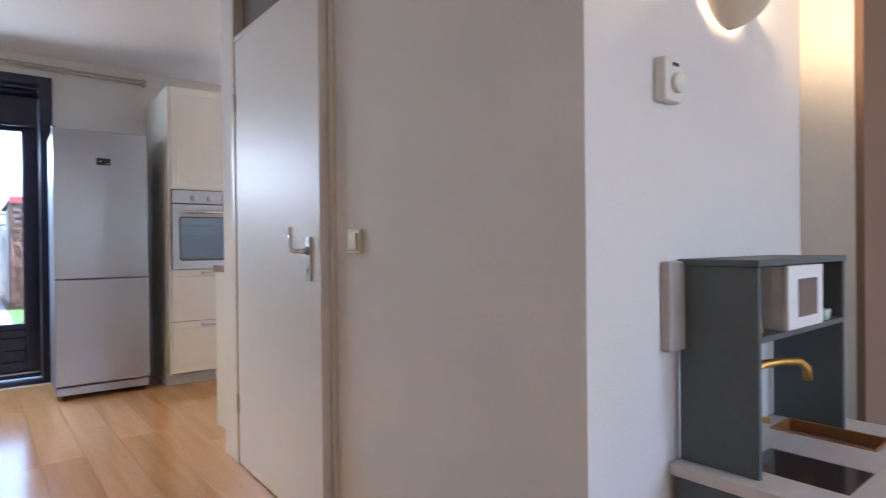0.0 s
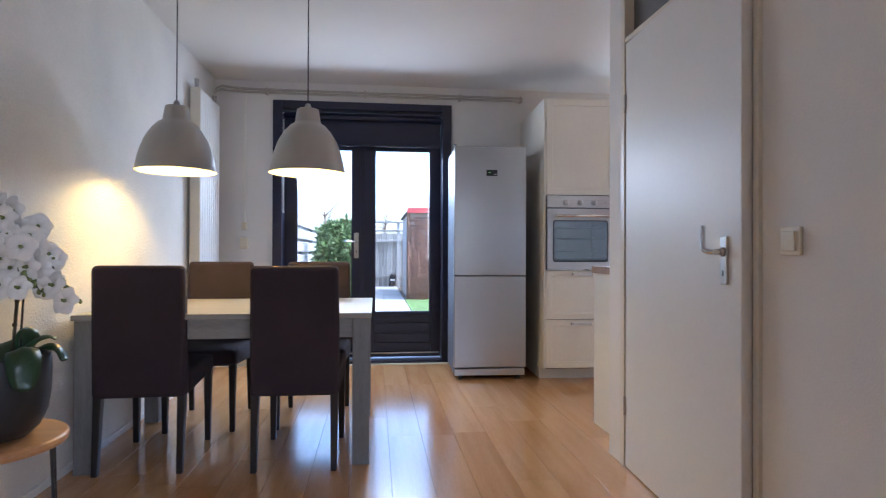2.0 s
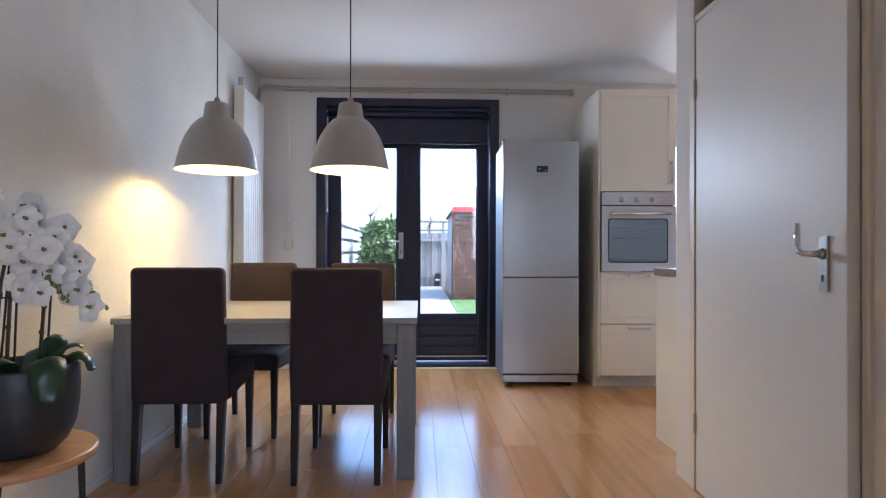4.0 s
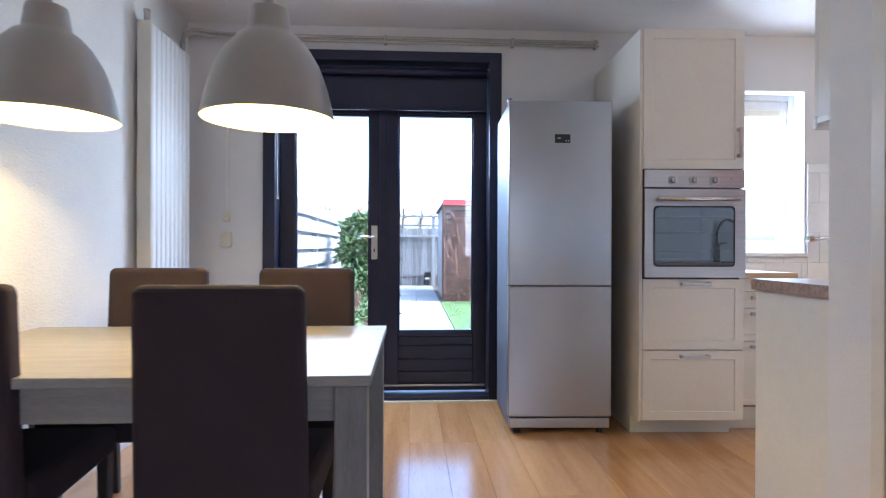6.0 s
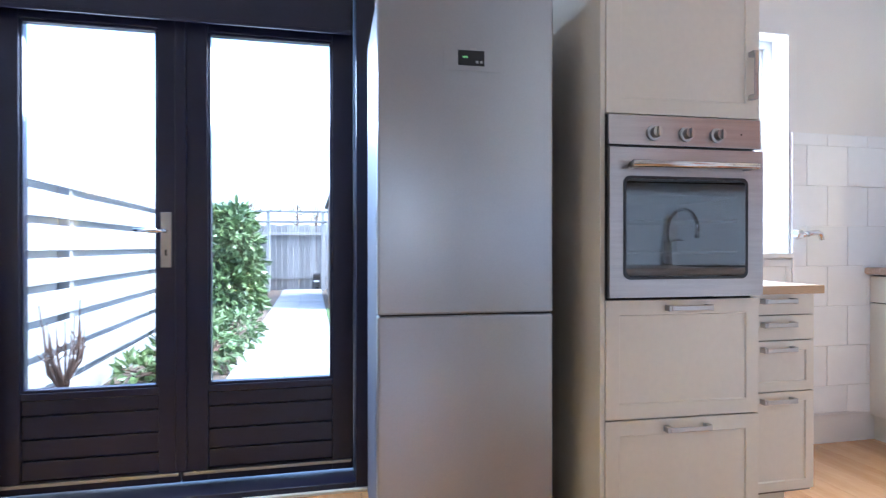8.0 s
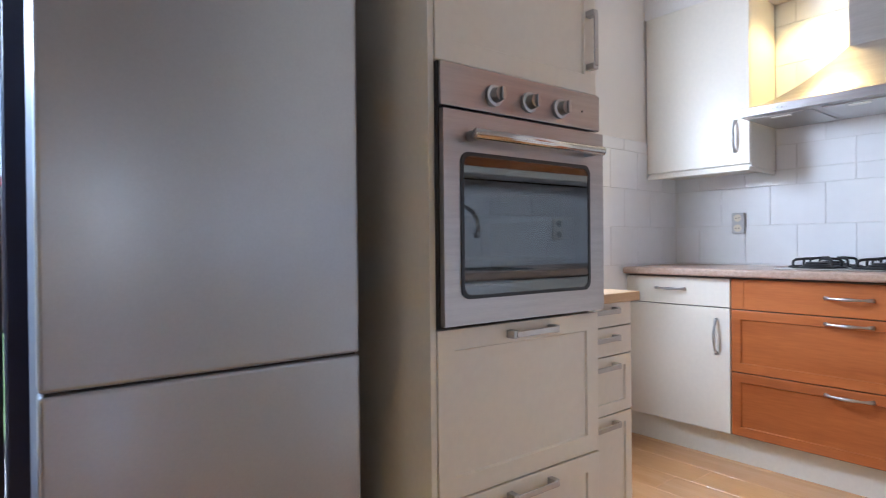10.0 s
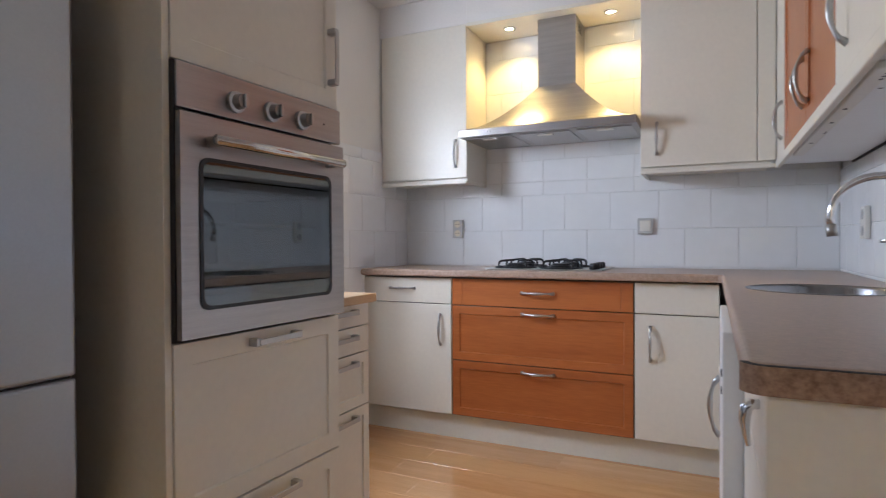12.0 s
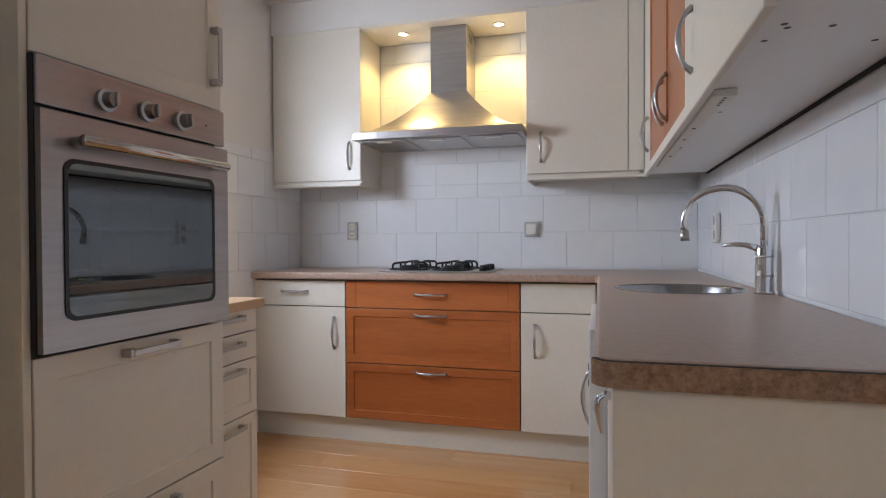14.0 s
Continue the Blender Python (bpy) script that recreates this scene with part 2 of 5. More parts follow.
def tube(bm, pts, r, n=10, cap=True):
    pts = [Vector(p) for p in pts]
    rs = r if isinstance(r, (list, tuple)) else [r] * len(pts)
    rings, side = [], None
    for i, p in enumerate(pts):
        d = (pts[min(i + 1, len(pts) - 1)] - pts[max(i - 1, 0)]).normalized()
        if side is None:
            side = d.orthogonal().normalized()
        side = (side - d * side.dot(d)).normalized()
        up = d.cross(side)
        rings.append([bm.verts.new(p + (side * math.cos(a) + up * math.sin(a)) * rs[i]) for a in [2 * math.pi * j / n for j in range(n)]])
    for a, b in zip(rings, rings[1:]):
        for j in range(n):
            bm.faces.new((a[j], a[(j + 1) % n], b[(j + 1) % n], b[j]))
    if cap:
        bm.faces.new(list(reversed(rings[0])))
        bm.faces.new(rings[-1])
    return bm


def tb(pts, r, n=10):
    return tube(bmesh.new(), pts, r, n)


def lathe(bm, prof, cx, cy, n=40, close=False):
    rings = []
    for r, z in prof:
        rings.append([bm.verts.new((cx + r * math.cos(a), cy + r * math.sin(a), z)) for a in [2 * math.pi * j / n for j in range(n)]])
    for a, b in zip(rings, rings[1:]):
        for j in range(n):
            bm.faces.new((a[j], a[(j + 1) % n], b[(j + 1) % n], b[j]))
    if close:
        bm.faces.new(list(reversed(rings[0])))
        bm.faces.new(rings[-1])
    return bm


def arc(p0, p1, out, n=10, flat=0.0):
    """Points of a bow from p0 to p1 that bulges along out."""
    p0, p1, out = Vector(p0), Vector(p1), Vector(out)
    return [p0.lerp(p1, i / n) + out * (math.sin(math.pi * i / n) ** (1 - flat)) for i in range(n + 1)]


def round_at(cx, cy, r, a0, a1, n=8):
    return [(cx + r * math.cos(radians(a0 + (a1 - a0) * i / n)), cy + r * math.sin(radians(a0 + (a1 - a0) * i / n))) for i in range(n + 1)]


def frame_front(bm, axis, face, a0, a1, z0, z1, thick, rail, sink=0.006):
    """A shaker front: a flat panel set back inside a raised frame. axis: 'y-' faces -y, 'x-' faces -x, 'y+' faces +y."""
    if axis == "x-":
        box(bm, face, face + thick, a0, a1, z0, z1)
        out = Vector((-1, 0, 0))
    elif axis == "y-":
        box(bm, a0, a1, face, face + thick, z0, z1)
        out = Vector((0, -1, 0))
    else:
        box(bm, a0, a1, face - thick, face, z0, z1)
        out = Vector((0, 1, 0))
    bm.normal_update()
    front = [f for f in bm.faces if f.normal.dot(out) > 0.9][0]
    rim = list(front.edges)
    bmesh.ops.inset_region(bm, faces=[front], thickness=rail)
    bmesh.ops.inset_region(bm, faces=[front], thickness=0.005)
    bmesh.ops.translate(bm, verts=front.verts, vec=-out * sink)
    bmesh.ops.bevel(bm, geom=[e for e in rim if e.is_valid], offset=0.0022, segments=2, profile=0.5, affect="EDGES")
    return bm


def bow_handle(parent, p0, p1, out, r=0.0055):
    """A curved satin handle whose ends rest on the front."""
    p0, p1, o = Vector(p0), Vector(p1), Vector(out)
    pts = arc(p0, p1, o, 12, 0.45)
    n = len(pts)
    rs = [r * (1.75 - 0.4 * min(i, n - 1 - i) if min(i, n - 1 - i) < 3 else 0.95 + 0.55 * math.sin(math.pi * (i - 2) / (n - 5)) ** 2) for i in range(n)]
    part("handle", tb(pts, rs, 10), NICKEL, parent, "satin nickel bow handle", smooth=True)


def bar_handle(parent, c, length, axis, out):
    """A flat strap handle on two square feet. axis: 'x' level, 'z' upright; out: depth towards -y."""
    x, y, z = c
    bm = bmesh.new()
    h = length / 2
    if axis == "x":
        box(bm, x - h, x + h, y - out, y - out + 0.006, z - 0.008, z + 0.008, 0.002)
        for s in (-1, 1):
            box(bm, x + s * h - 0.009, x + s * h + 0.009, y - out + 0.003, y, z - 0.010, z + 0.010, 0.002)
    else:
        box(bm, x - 0.008, x + 0.008, y - out, y - out + 0.006, z - h, z + h, 0.002)
        for s in (-1, 1):
            box(bm, x - 0.010, x + 0.010, y - out + 0.003, y, z + s * h - 0.009, z + s * h + 0.009, 0.002)
    part("handle", bm, NICKEL, parent, "brushed nickel strap handle")


def fix(ob):
    return tagged(ob, kind="structure")


# ---- the shell ----
CEIL = 2.65
LX, FY, RX, SY = 0.14, 5.50, 5.70, 2.935     # left wall, garden wall, hob wall, sink wall
GX0, GX1, GZ = 0.664, 2.332, 2.472           # garden door frame
KX0, KX1, KZ0, KZ1 = 3.65, 4.592, 1.062, 2.255  # kitchen window
fix(tagged(part("wall_left", bx(LX - 0.15, LX, -3.6, FY + 0.3, 0, CEIL + 0.1), ROUGH_PLASTER), "rough white plastered party wall beside the dining table", "wall"))
bm = bmesh.new()
for a in ((LX, GX0, 0, CEIL), (GX0, GX1, GZ, CEIL), (GX1, KX0, 0, CEIL), (KX0, KX1, 0, KZ0 - 0.031), (KX0, KX1, KZ1, CEIL), (KX1, RX + 0.15, 0, CEIL)):
    box(bm, a[0], a[1], FY, FY + 0.3, a[2], a[3])
fix(tagged(part("wall_garden", bm, PLASTER), "white painted garden wall with door and window openings", "wall"))
fix(tagged(part("wall_hob", bx(RX, RX + 0.15, SY - 0.14, FY, 0, CEIL), PLASTER), "white painted kitchen wall behind the hob", "wall"))
fix(tagged(part("wall_sink", bx(2.86, RX, SY - 0.14, SY, 0, CEIL), PLASTER), "white kitchen wall behind the sink counter", "wall"))
DY0, DY1, DZ = 1.757, 2.735, 2.105
HWX = 2.856                                   # face of the hall wall
bm = bmesh.new()
box(bm, HWX, 2.97, 0.622, DY0 - 0.03, 0, CEIL)
box(bm, HWX, 2.97, DY0 - 0.03, SY - 0.141, 2.52, CEIL)
fix(tagged(part("wall_hall", bm, PLASTER), "smooth white wall with a door to the hall", "wall"))
fix(tagged(part("wall_toy", bx(2.97, 4.085, 0.622, 0.76, 0, CEIL), PLASTER), "white wall behind the toy kitchen", "wall"))
fix(tagged(part("wall_pier", bx(4.085, 4.30, 0.4605, 0.76, 0, CEIL), CREAM_TRIM), "cream painted wall pier in the living room", "wall"))
bm = bmesh.new()
box(bm, 4.0875, 4.3005, 0.435, 0.46, 0, CEIL)
box(bm, 4.3005, RX, 0.435, 0.56, 0, CEIL)
fix(tagged(part("wall_brown", bm, BROWN_WALL), "brown painted living room wall", "wall"))
fix(tagged(part("wall_living", bx(RX, RX + 0.15, -3.6, SY - 0.141, 0, CEIL), PLASTER), "plain white living room party wall", "wall"))
FX_0, FX_1, FZ_0, FZ_1 = 2.9, 5.0, 0.80, 2.30    # front window
bm = bmesh.new()
for a in ((LX, FX_0, 0, CEIL), (FX_0, FX_1, 0, FZ_0), (FX_0, FX_1, FZ_1, CEIL), (FX_1, RX, 0, CEIL)):
    box(bm, a[0], a[1], -3.75, -3.6, a[2], a[3])
fix(tagged(part("wall_back", bm, PLASTER), "plain white front wall of the living room with a window opening", "wall"))
fw = thing("window_3", ((FX_0 + FX_1) / 2, -3.68, FZ_0), "wide white front window of the living room", "window", kind="structure")
bm = bmesh.new()
for a in ((FX_0, FX_0 + 0.06, FZ_0, FZ_1), (FX_1 - 0.06, FX_1, FZ_0, FZ_1), (FX_0 + 0.06, FX_1 - 0.06, FZ_0, FZ_0 + 0.06), (FX_0 + 0.06, FX_1 - 0.06, FZ_1 - 0.06, FZ_1)):
    box(bm, a[0], a[1], -3.71, -3.65, a[2], a[3], 0.004)
part("window_frame", bm, WHITE_PAINT, fw)
fix(tagged(part("ceiling", bx(LX - 0.15, RX + 0.15, -3.75, FY + 0.3, CEIL + 0.001, CEIL + 0.2), CEILING), "plain white painted ceiling", "ceiling"))
floor = fix(tagged(part("floor", bx(LX - 0.15, RX + 0.15, -3.75, FY + 0.1, -0.06, -0.012), FLOOR_BASE), "glossy honey-coloured beech laminate floor", "floor"))
bm = bmesh.new()
box(bm, LX, LX + 0.012, -3.5, FY, -0.004, 0.035, 0.003)
fix(tagged(part("baseboard", bm, WHITE_PAINT), "low white skirting along the party wall", "baseboard"))

# hall door with its frame and glazed transom
bm = bmesh.new()
box(bm, 2.840, 2.975, DY1, DY1 + 0.045, 0, 2.52, 0.003)
box(bm, 2.840, 2.975, DY0 - 0.03, DY0 - 0.003, 0, 2.52, 0.003)
box(bm, 2.843, 2.972, DY0 - 0.003, DY1, DZ + 0.004, DZ + 0.03, 0.003)
box(bm, 2.843, 2.972, DY0 - 0.003, DY1, 2.49, 2.52, 0.003)
fix(tagged(part("door_frame", bm, CREAM_TRIM), "cream painted hall door frame", "door frame"))
fix(tagged(part("window_2", bx(2.89, 2.90, DY0, DY1, DZ + 0.031, 2.489), mat("grey_transom_panel", (0.17, 0.17, 0.17), 0.25)), "grey glazed transom panel above the hall door", "window"))
fix(tagged(part("wall_end", bx(2.849, 2.859, DY1 + 0.046, SY, 0, CEIL), PLASTER), "narrow white wall end beside the hall door", "wall"))
door = thing("door_1", (2.846, DY1, 0), "flush ivory hall door standing slightly ajar with a lever handle", "door", kind="structure")
DF, HY = 2.846, 1.852                         # door face and lever axis before the leaf is turned
part("door_leaf", bx(DF, DF + 0.04, DY0 + 0.003, DY1 - 0.003, 0.006, DZ, 0.003), DOOR_PAINT, door)
part("handle_plate", bx(DF - 0.009, DF, HY - 0.020, HY + 0.020, 0.956, 1.122, 0.003), NICKEL, door, "long satin nickel handle plate")
part("lever_rose", tb([(DF - 0.009, HY, 1.068), (DF - 0.020, HY, 1.068)], [0.017, 0.014], 16), NICKEL, door, smooth=True)
part("lever_handle", tb([(DF - 0.006, HY, 1.068), (DF - 0.052, HY, 1.068), (DF - 0.060, HY + 0.006, 1.069), (DF - 0.064, HY + 0.022, 1.073), (DF - 0.064, HY + 0.034, 1.090), (DF - 0.062, HY + 0.038, 1.115), (DF - 0.060, HY + 0.038, 1.160)],
                        [0.011, 0.010, 0.010, 0.0095, 0.009, 0.009, 0.008], 12), CHROME, door, "polished lever handle turned upright", smooth=True)
part("keyhole", bx(DF - 0.0105, DF - 0.0085, HY - 0.0035, HY + 0.0035, 0.985, 1.005), BLACK, door)
for z in (1.805, 0.305):
    part("hinge", tb([(DF - 0.004, DY1 - 0.004, z - 0.045), (DF - 0.004, DY1 - 0.004, z + 0.045)], 0.007, 10), NICKEL, door, "grey steel hinge")
door.rotation_euler = (0, 0, radians(-2.4))

# garden door frame and the two leaves
bm = bmesh.new()
box(bm, GX0, GX0 + 0.085, 5.46, 5.66, 0, GZ, 0.004)
box(bm, GX1 - 0.085, GX1, 5.46, 5.66, 0, GZ, 0.004)
box(bm, GX0 + 0.085, GX1 - 0.085, 5.462, 5.66, GZ - 0.07, GZ, 0.004)
box(bm, GX0 + 0.085, GX1 - 0.085, 5.465, 5.70, -0.01, 0.035, 0.004)
fix(tagged(part("door_frame", bm, NAVY), "dark navy painted garden door frame", "door frame"))
fix(tagged(part("threshold", bx(GX0, GX1, 5.44, 5.4645, -0.004, 0.012, 0.003), CREAM_TRIM), "pale threshold strip under the garden doors", "threshold"))
GY = 5.595


def garden_leaf(x0, x1, g0, g1, name):
    leaf = thing(name, ((x0 + x1) / 2, GY, 0), "dark navy half-glazed garden door with grooved lower panel", "door", "garden doors", "structure")
    z0, z1, gz0, gz1 = 0.05, GZ - 0.075, 0.475, 2.055
    part("stile", bx(x0, g0, GY, GY + 0.055, z0, z1, 0.003), NAVY, leaf)
    part("stile", bx(g1, x1, GY, GY + 0.055, z0, z1, 0.003), NAVY, leaf)
    part("top_rail", bx(g0, g1, GY + 0.001, GY + 0.055, gz1, z1, 0.003), NAVY, leaf)
    low = bmesh.new()
    edges = [z0 + 0.05, 0.187, 0.277, 0.378, gz0 - 0.03]
    for a, b in zip(edges, edges[1:]):
        box(low, g0, g1, GY + 0.012, GY + 0.05, a + 0.004, b - 0.004, 0.003)
    box(low, g0, g1, GY + 0.028, GY + 0.046, z0, gz0)
    box(low, g0, g1, GY + 0.001, GY + 0.055, gz0 - 0.03, gz0, 0.003)
    box(low, g0, g1, GY + 0.001, GY + 0.055, z0, z0 + 0.05, 0.003)
    part("lower_panel", low, NAVY, leaf, "three-grooved timber panel")
    part("draught_strip", bx(x0 + 0.01, x1 - 0.01, GY - 0.012, GY - 0.001, 0.082, 0.096, 0.002), NICKEL, leaf, "aluminium draught strip")
    bead = bmesh.new()
    for a in ((g0, g0 + 0.012, gz0, gz1), (g1 - 0.012, g1, gz0, gz1), (g0 + 0.012, g1 - 0.012, gz0, gz0 + 0.012), (g0 + 0.012, g1 - 0.012, gz1 - 0.012, gz1)):
        box(bead, a[0], a[1], GY + 0.008, GY + 0.05, a[2], a[3], 0.002)
    part("glazing_bead", bead, NAVY, leaf)
    g = part("pane", bx(g0 + 0.012, g1 - 0.012, GY + 0.024, GY + 0.030, gz0 + 0.012, gz1 - 0.012), GLASS, leaf)
    g.visible_shadow = False
    return leaf


garden_leaf(GX0 + 0.088, 1.487, 0.860, 1.394, "door_2")
right = garden_leaf(1.490, GX1 - 0.088, 1.601, 2.147, "door_3")
left = bpy.data.objects["door_2"]
part("handle_plate", bx(1.407, 1.451, GY - 0.008, GY, 1.003, 1.247, 0.004), NICKEL, left, "satin nickel handle plate")
part("lever_handle", tb([(1.429, GY - 0.004, 1.163), (1.429, GY - 0.05, 1.163), (1.414, GY - 0.056, 1.163), (1.312, GY - 0.056, 1.165)], [0.010, 0.009, 0.009, 0.008], 10),
     CHROME, left, "polished lever handle", smooth=True)
part("keyhole", bx(1.425, 1.433, GY - 0.0095, GY - 0.007, 1.055, 1.082), BLACK, left)
part("weather_bar", bx(1.466, 1.512, GY - 0.010, GY - 0.001, 0.10, GZ - 0.08, 0.003), NAVY, left, "dark cover strip between the doors")
blind = thing("roller_blind", (1.49, 5.52, 2.36), "rolled-up dark navy roller blind with a thin cord", "blind")
part("roll", tb([(GX0 + 0.10, 5.50, 2.335), (GX1 - 0.10, 5.50, 2.335)], 0.03, 14), NAVY, blind, smooth=True)
part("fabric", bx(GX0 + 0.105, GX1 - 0.105, 5.5295, 5.532, 2.085, 2.35), NAVY, blind, "dark navy blind cloth, nearly raised")
part("bottom_bar", bx(GX0 + 0.105, GX1 - 0.105, 5.524, 5.538, 2.068, 2.086, 0.003), NAVY, blind)
for x in (GX0 + 0.088, GX1 - 0.100):
    bracket = part("bracket", bx(x, x + 0.012, 5.465, 5.53, 2.30, 2.375, 0.002), NAVY, blind)
    part("screw", tb([(x + 0.006, 5.4648, 2.35), (x + 0.006, 5.462, 2.35)], 0.006, 8), NICKEL, bracket)
part("cord", tb([(0.757, 5.500, 2.30), (0.757, 5.500, 1.462)], 0.004, 6), PLASTIC, blind, "white blind cord")
part("cord_pull", tb([(0.757, 5.500, 1.462), (0.757, 5.500, 1.427)], [0.005, 0.009], 8), PLASTIC, blind)

# kitchen window
win = thing("window_1", ((KX0 + KX1) / 2, FY, KZ0), "white painted kitchen window set deep in the wall", "window", kind="structure")
WY = FY + 0.11
bm = bmesh.new()
for a in ((KX0, KX0 + 0.05, KZ0, KZ1), (KX1 - 0.05, KX1, KZ0, KZ1), (KX0 + 0.05, KX1 - 0.05, KZ0, KZ0 + 0.045), (KX0 + 0.05, KX1 - 0.05, KZ1 - 0.05, KZ1)):
    box(bm, a[0], a[1], WY, WY + 0.10, a[2], a[3], 0.004)
part("window_frame", bm, WHITE_PAINT, win)
bm = bmesh.new()
for a in ((KX0 + 0.05, KX0 + 0.10, KZ0 + 0.045, KZ1 - 0.05), (KX1 - 0.10, KX1 - 0.05, KZ0 + 0.045, KZ1 - 0.05), (KX0 + 0.10, KX1 - 0.10, KZ0 + 0.045, KZ0 + 0.09), (KX0 + 0.10, KX1 - 0.10, KZ1 - 0.10, KZ1 - 0.05)):
    box(bm, a[0], a[1], WY + 0.02, WY + 0.085, a[2], a[3], 0.004)
part("sash", bm, WHITE_PAINT, win)
part("vent_grille", bx(KX0 + 0.10, KX1 - 0.10, WY + 0.01, WY + 0.08, KZ1 - 0.17, KZ1 - 0.101, 0.004), PLASTIC, win, "white ventilation grille")
part("vent_flap", bx(KX0 + 0.12, KX1 - 0.12, WY + 0.002, WY + 0.0095, KZ1 - 0.155, KZ1 - 0.125, 0.002), OLD_PLASTIC, win)
rev = bmesh.new()
box(rev, KX1 - 0.008, KX1 - 0.0005, FY - 0.004, WY - 0.0005, KZ0, KZ1 - 0.0085)
box(rev, KX0 + 0.0005, KX0 + 0.008, FY - 0.004, WY - 0.0005, KZ0, KZ1 - 0.0085)
box(rev, KX0 + 0.0005, KX1 - 0.0005, FY - 0.004, WY - 0.0005, KZ1 - 0.008, KZ1 - 0.0005)
part("reveal", rev, WHITE_PAINT, win)
part("window_sill", bx(KX0 - 0.02, KX1 + 0.01, FY - 0.03, WY - 0.0005, KZ0 - 0.03, KZ0 - 0.0005, 0.004), WHITE_PAINT, win)
g = part("pane", bx(KX0 + 0.10, KX1 - 0.10, WY + 0.05, WY + 0.056, KZ0 + 0.09, KZ1 - 0.17), GLASS, win)
g.visible_shadow = False

# ---- dining area ----
def dining_chair():
    """Faces +y; the back stands at y = 0, the seat reaches forward."""
    c = thing("dining_chair", (0, 0, 0), "high-backed dining chair in dark brown fabric with dark legs", "chair", "chairs round the table")
    w = 0.215
    bm = bmesh.new()
    box(bm, -w, w, -0.035, 0.035, 0.36, 0.993, 0.026, 4)
    for v in bm.verts:
        if v.co.z > 0.45:
            v.co.y -= (v.co.z - 0.45) * 0.05
        v.co.x *= 0.975 + 0.025 * min(1, max(0, (0.985 - v.co.z) / 0.5))
        if v.co.z > 0.9:
            v.co.z += 0.006 * math.cos(v.co.x / w * 1.4)
    part("backrest", bm, FABRIC, c, smooth=False)
    bm = bmesh.new()
    box(bm, -w, w, 0.036, 0.50, 0.36, 0.475, 0.022, 3)
    for v in bm.verts:
        if v.co.z > 0.45:
            v.co.z += 0.012 * math.cos(v.co.x / w * 1.3)
        if v.co.z < 0.4 and v.co.y > 0.2:
            v.co.z += 0.03
    part("seat", bm, FABRIC, c)
    for sx in (-1, 1):
        for y, back in ((0.0, True), (0.465, False)):
            bm = bmesh.new()
            box(bm, sx * 0.19 - 0.02, sx * 0.19 + 0.02, y - 0.02, y + 0.02, 0, 0.40, 0.004)
            for v in bm.verts:
                k = 1 - v.co.z / 0.40
                v.co.x = sx * 0.19 + (v.co.x - sx * 0.19) * (1 - 0.3 * k)
                v.co.y = y + (v.co.y - y) * (1 - 0.3 * k) - (0.035 * k * k if back else 0)
            part("leg", bm, CHAIR_WOOD, c)
    return c


chair = dining_chair()
chair.matrix_basis = pose(0.492, 2.925, 0, 0, 0, 1.0)
copy_thing(chair, pose(1.224, 2.888, 0, 0, 0, -1))
copy_thing(chair, pose(0.585, 3.995, 0, 0, 0, 180))
copy_thing(chair, pose(1.23, 3.995, 0, 0, 0, 179))

table = thing("dining_table", (0.86, 3.33, 0), "greywashed wooden dining table with square legs against the wall", "table")
TX0, TX1, TY0, TY1, TZ = 0.185, 1.594, 2.895, 3.845, 0.760
part("tabletop", bx(TX0, TX1, TY0, TY1, TZ - 0.028, TZ, 0.003), TABLE_WOOD, table)
for x in (TX0 + 0.01, TX1 - 0.095):
    for y in (TY0 + 0.01, TY1 - 0.095):
        part("leg", bx(x, x + 0.085, y, y + 0.085, 0, TZ - 0.0285, 0.004), SHADED_LEG, table)
for y in (TY0 + 0.03, TY1 - 0.055):
    part("apron", bx(TX0 + 0.0955, TX1 - 0.0955, y, y + 0.022, TZ - 0.125, TZ - 0.0285, 0.002), TABLE_WOOD, table)
for x in (TX0 + 0.03, TX1 - 0.055):
    part("apron", bx(x, x + 0.022, TY0 + 0.0955, TY1 - 0.0955, TZ - 0.125, TZ - 0.0285, 0.002), TABLE_WOOD, table)


